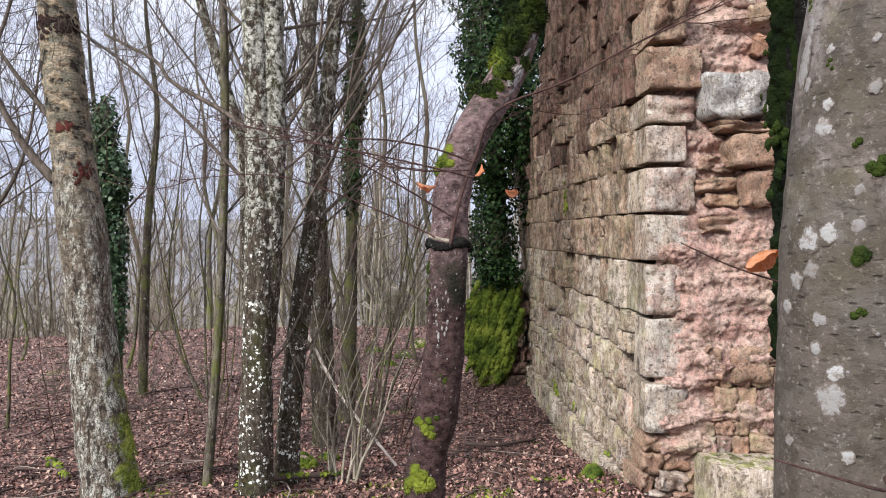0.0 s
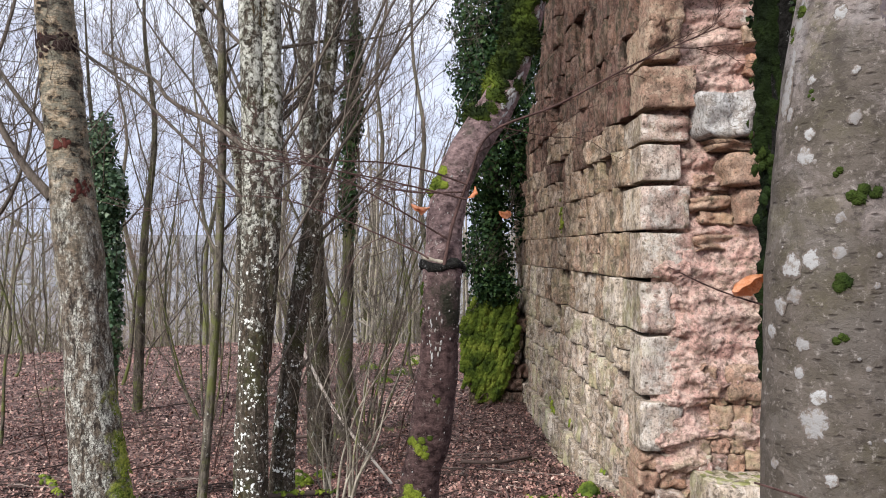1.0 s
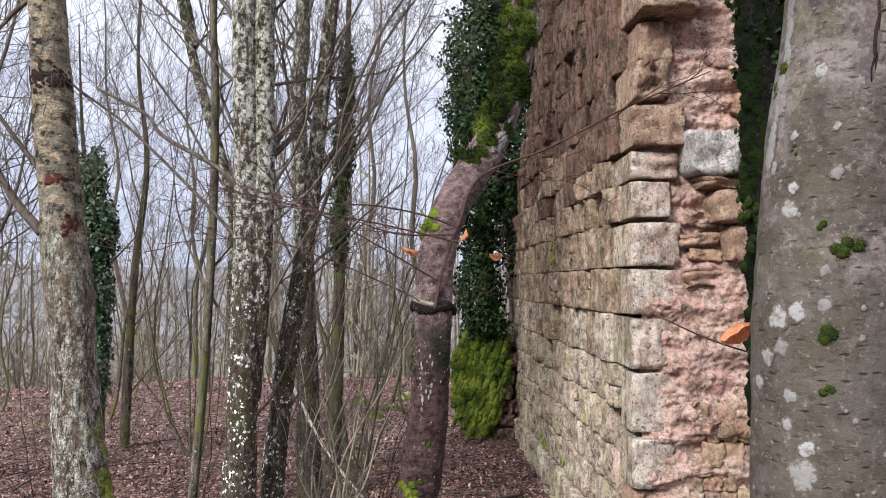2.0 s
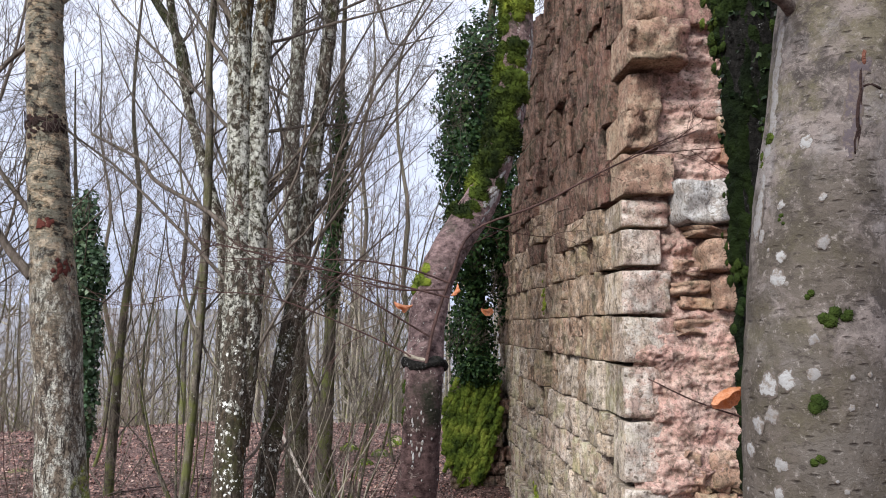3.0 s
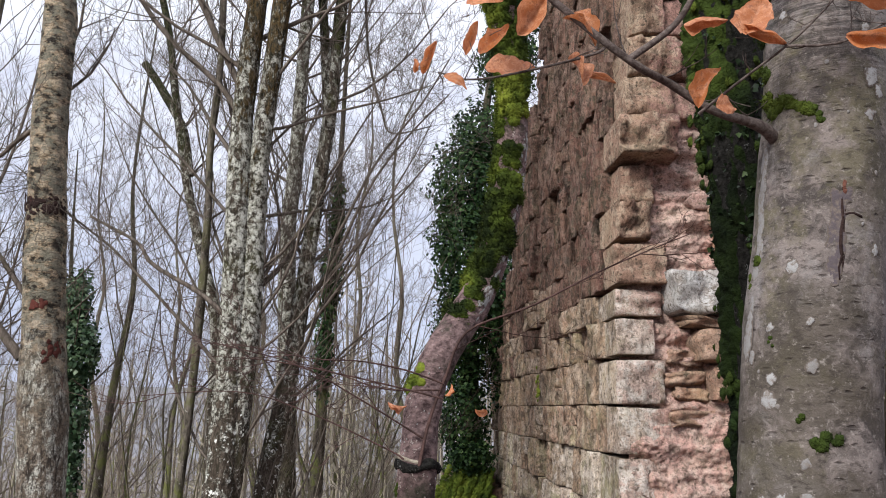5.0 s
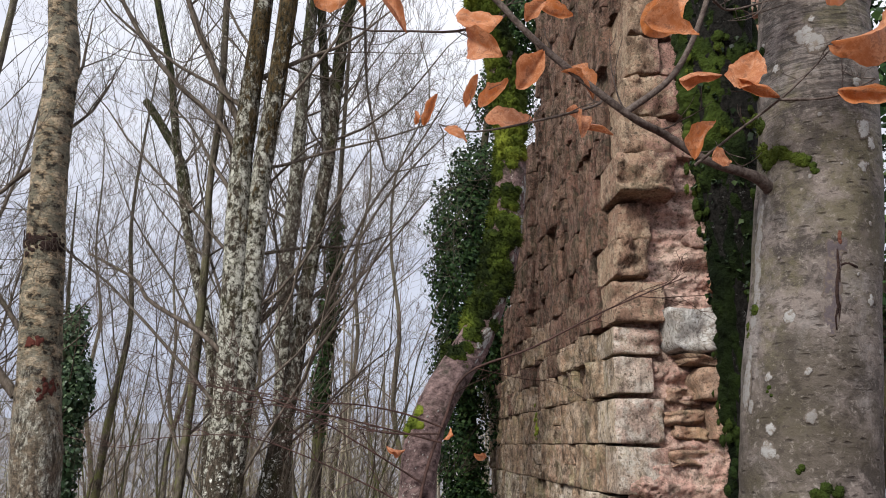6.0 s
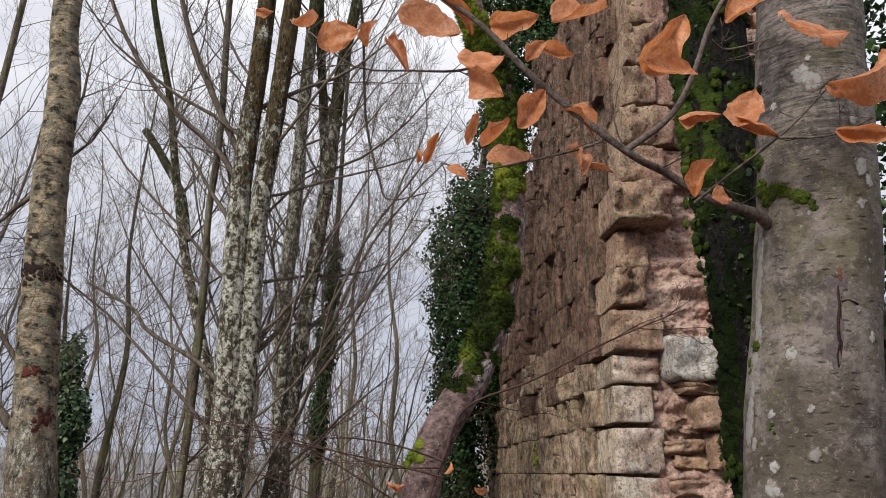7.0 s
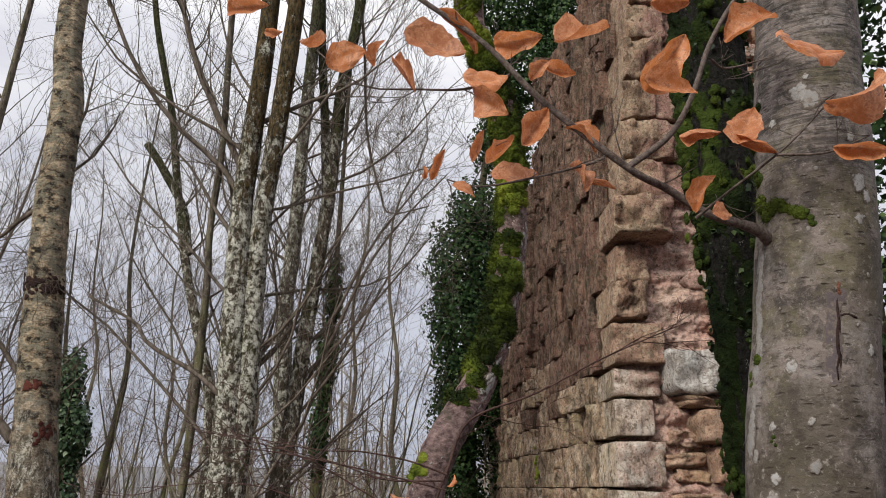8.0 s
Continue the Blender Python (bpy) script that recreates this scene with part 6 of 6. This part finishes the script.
def litter():
    rng = np.random.default_rng(101)
    s = Shape()
    for _ in range(66000):
        y = 4.3 + 12.5 * rng.random() ** 1.6
        x = rng.uniform(-0.66 * y - 0.3, 1.25 if y < 10 else 3)
        z = ground_z(x, y)
        a, size = rng.uniform(0, 6.283), rng.uniform(0.013, 0.036) * (1 + 0.03 * y)
        ca, sa = math.cos(a), math.sin(a)
        tilt, roll = rng.normal(0, 0.6), rng.normal(0, 0.6)
        lift = rng.uniform(0.004, 0.02)
        v = []
        for px_, py_ in ((-0.5, 0), (0.0, 0.3), (0.5, 0), (0.0, -0.3)):
            v.append((x + (px_ * ca - py_ * sa) * size, y + (px_ * sa + py_ * ca) * size, z + lift + (px_ * tilt + py_ * roll) * size + (0.15 * size if px_ == 0 else 0)))
        s.add(v, [(0, 1, 3), (1, 2, 3)])
    tagged(part("leaf_litter", s, LITTER), "brown fallen leaves covering the ground", "leaves", kind="stuff")
    t = Shape()
    for _ in range(460):
        y = 4.6 + 11.5 * rng.random() ** 1.3
        x = rng.uniform(-0.62 * y, 1.0)
        a, ln = rng.uniform(0, 6.283), rng.uniform(0.15, 1.1)
        d = np.array((math.cos(a), math.sin(a), 0))
        pts = []
        for k in range(6):
            q = np.array((x, y, 0)) + d * ln * (k / 5 - 0.5)
            q[:2] += rng.normal(0, 0.02 * ln, 2)
            q[2] = ground_z(q[0], q[1]) + 0.018 + rng.uniform(0, 0.02)
            pts.append(q)
        r = rng.uniform(0.002, 0.008)
        tube(t, pts, np.linspace(r, r * 0.4, 6), 4)
    tagged(part("fallen_twigs", t, STICK), "dead twigs scattered over the leaf litter", "twigs", kind="stuff")


litter()


def log(label, points, r0, r1, mat, seed, name="fallen_branch"):
    rng = np.random.default_rng(seed)
    s = Shape()
    run = spline(points, 16)
    tube(s, run, np.linspace(r0, r1, 16), 8, 0.1, rng)
    tagged(part(name, s, mat), label, "branch", "fallen branches")


log("barkless pale pole leaning among the stems", [(-1.1, 6.3, 0.78), (-0.8, 6.1, 0.32), (-0.45, 5.9, -0.05), (-0.27, 5.75, -0.22)], 0.014, 0.011, PALE_WOOD, 111, "leaning_pole")
log("dark rotting branch on the litter", [(0.2, 6.9, -0.27), (0.5, 6.8, -0.25), (0.85, 7.1, -0.28)], 0.02, 0.012, STICK, 112)
log("dark rotting branch on the litter", [(0.1, 5.6, -0.1), (0.4, 5.7, -0.12), (0.7, 5.9, -0.15)], 0.014, 0.008, STICK, 113)
log("dark fallen branch on the litter", [(-1.9, 7.9, -0.28), (-1.5, 7.8, -0.27), (-1.1, 7.9, -0.28)], 0.022, 0.012, STICK, 115)


def mossy_log(name, label, points, r0, r1, seed):
    """Rotten wood with broken ends, half hidden under moss tufts."""
    rng = np.random.default_rng(seed)
    root = thing(name, label, "branch", "fallen branches")
    run = spline(points, 22)
    rad = np.linspace(r0, r1, 22) * rng.uniform(0.8, 1.2, 22)
    s = Shape()
    tube(s, run, rad, 8, 0.15, rng)
    part("wood", s, STICK, root)
    moss = Shape()
    for _ in range(130):
        i = int(rng.integers(22))
        if noise.noise(Vector((i * 0.35, seed, 1.0))) < -0.15:
            continue
        a = rng.uniform(0.2, 2.9)
        d = np.array((rng.normal(0, 0.3), math.cos(a), math.sin(a)))
        moss_clump(moss, rng, run[i] + d * rad[i] * 0.8 + rng.normal(0, 0.01, 3) * (1, 1, 0.2), d, rng.uniform(0.006, 0.02), 16)
    part("moss", moss, MOSS, root, "yellow-green moss tufts")


mossy_log("fallen_branch", "fallen branch half covered in moss", [(-2.9, 5.7, -0.07), (-2.7, 5.4, -0.02), (-2.5, 5.15, -0.03)], 0.022, 0.016, 114)
mossy_log("mossy_root", "moss-covered root along the ground", [(-1.3, 4.95, 0.0), (-1.1, 5.0, 0.02), (-0.9, 5.12, 0.0), (-0.72, 5.25, -0.03)], 0.026, 0.014, 116)


def mossy_stone(x, y, w, d, h, seed, label="stone cushioned in bright green moss", mat=MOSS):
    rng = np.random.default_rng(seed)
    root = thing("mossy_stone", label, "stone", "mossy stones", (x, y, ground_z(x, y)))
    bm = bmesh.new()
    bmesh.ops.create_icosphere(bm, subdivisions=3, radius=1.0)
    for v in bm.verts:
        n = 1 + 0.28 * noise.noise(v.co * 1.7 + Vector((seed, 0, 0)))
        v.co = Vector((v.co.x * w * n, v.co.y * d * n, max(-0.3, v.co.z) * h * n))
    for fc in bm.faces:
        fc.smooth = True
    tops = [v.co.copy() for v in bm.verts if v.co.z > -0.1 * h]
    part("stone", bm, STONE, root)
    s = Shape()
    for p in tops:
        if rng.random() < 0.75:
            moss_clump(s, rng, tuple(p), (p.x / w, p.y / d, p.z / h + 0.4), rng.uniform(0.018, 0.035), 16)
    part("moss", s, mat, root, "bright green moss cushion")


for k, (x, y, w, d, h) in enumerate(((-1.07, 5.9, 0.1, 0.09, 0.12), (1.0, 5.15, 0.06, 0.06, 0.08), (-0.62, 12.2, 0.12, 0.12, 0.1), (-1.15, 12.8, 0.13, 0.12, 0.09), (-0.4, 13.4, 0.15, 0.12, 0.14), (-0.95, 6.45, 0.08, 0.07, 0.05), (-0.8, 11.4, 0.12, 0.1, 0.07))):
    mossy_stone(x, y, w, d, h, 120 + k, mat=MOSS if y < 8 else MOSS_BANK)


def moss_carpet():
    """Low moss creeping through the litter before the wall and round the trunks."""
    rng = np.random.default_rng(131)
    s = Shape()
    for _ in range(3000):
        x, y = rng.uniform(-2.0, 1.15), rng.uniform(4.3, 5.35)
        keep = noise.noise(Vector((x * 2.3, y * 4.0, 5.0))) + 0.45 * noise.noise(Vector((x * 9, y * 9, 1.0)))
        if keep < 0.06 + 0.5 * max(0.0, y - 4.95) + 0.12 * max(0.0, -x - 0.6):
            continue
        moss_clump(s, rng, (x, y, ground_z(x, y) - 0.004), (rng.normal(0, 0.15), rng.normal(0, 0.15), 1), rng.uniform(0.012, 0.032), 10)
    tagged(part("moss_carpet", s, MOSS), "low yellow-green moss creeping through the leaf litter", "moss", kind="stuff")


moss_carpet()


def buttress():
    """Stub of masonry beside the far end of the wall, hung with moss."""
    rng = np.random.default_rng(141)
    root = thing("mossy_buttress", "crumbling masonry stub thickly hung with green moss", "masonry")
    z = -0.3
    while z < 0.9:
        h = rng.uniform(0.14, 0.2)
        x = 0.36 + 0.05 * max(0, z)
        while x < 0.95:
            w = rng.uniform(0.16, 0.3)
            lay("block", UPPER_BLOCKS[int(rng.integers(len(UPPER_BLOCKS)))], root, (x + w / 2, 9.45 + rng.normal(0, 0.02) + 0.08 * z, z + h / 2), (w, 0.6, h * 0.95), rng.normal(0, 0.05), rng.normal(0, 0.03))
            x += w
        z += h
    s = Shape()
    nx, nz = 70, 120
    v, f = [], []
    for j in range(nz):
        h = j / (nz - 1)
        x0 = 0.47 - 0.2 * min(1, h / 0.35) + 0.16 * max(0, h - 0.6)
        x1 = 0.74 + 0.24 * min(1, h / 0.5)
        for i in range(nx):
            q = i / (nx - 1)
            x = x0 + (x1 - x0) * q
            z = -0.24 + (1.28 + 0.1 * noise.noise(Vector((x * 7.0, 2.0, 0.5))) - 0.5 * (q - 0.6) ** 2) * h
            rope = noise.noise(Vector(((x - 0.5 * z) * 11.0, 3.0, (z + 0.5 * x) * 3.2)))
            lump = noise.noise(Vector((x * 16.0, 7.0, z * 14.0)))
            fuzz = noise.fractal(Vector((x * 50.0, 1.0, z * 50.0)), 0.8, 2.0, 3)
            rim = min(q, 1 - q, h * 1.3, (1 - h) * 1.3) * 7
            bulge = 0.1 * min(1, rim) ** 0.5 if rim > 0 else 0.0
            v.append((x + 0.03 * lump, 9.47 + 0.08 * z - bulge - 0.055 * rope - 0.025 * lump - 0.012 * fuzz, z))
    for j in range(nz - 1):
        for i in range(nx - 1):
            k = j * nx + i
            f.append((k, k + 1, k + nx + 1, k + nx))
    s.add(v, f)
    for _ in range(95):
        h = rng.uniform(0.12, 1.0)
        z = -0.12 + 1.14 * h
        x = rng.uniform(0.3 + 0.12 * max(0, 0.35 - h) / 0.35, 0.72 + 0.24 * min(1, h / 0.5))
        y, size = 9.36 + 0.08 * z, rng.uniform(0.028, 0.05)
        for k in range(int(rng.integers(3, 6))):
            moss_clump(s, rng, (x, y, z), (rng.normal(0, 0.3), -1, 0.1), size, 40)
            z -= size * 1.0
            x -= size * rng.uniform(0.2, 0.6)
            y -= 0.004
            size *= 0.86
    pts = np.array(v)
    for k in rng.integers(0, len(pts), 5200):
        p = pts[k]
        tip = p + (rng.normal(-0.004, 0.008), -rng.uniform(0.006, 0.022), -rng.uniform(0.0, 0.022))
        w = rng.uniform(0.003, 0.006)
        s.add([p - (w, 0, 0), p + (w, 0, 0), tip], [(0, 1, 2)])
    part("moss", s, MOSS_BANK, root, "hanging curtain of green moss")


buttress()


def wall_moss():
    s = Shape()
    rng = np.random.default_rng(151)
    root = thing("wall_moss", "tufts of yellow-green moss on the wall stones", "moss")
    for u, z, n, size in ((2.55, 1.95, 14, 0.03), (2.1, -0.1, 12, 0.035), (3.0, 0.0, 10, 0.035), (0.9, -0.05, 10, 0.03)):
        for _ in range(n):
            p = CORNER + ALONG * (u + rng.normal(0, 0.05))
            moss_clump(s, rng, (p.x - 0.015, p.y, z + rng.normal(0, 0.08)), (-1, 0, 0.2), size * rng.uniform(0.5, 1), 14)
    tagged(part("moss", s, MOSS, root), kind="stuff")


wall_moss()
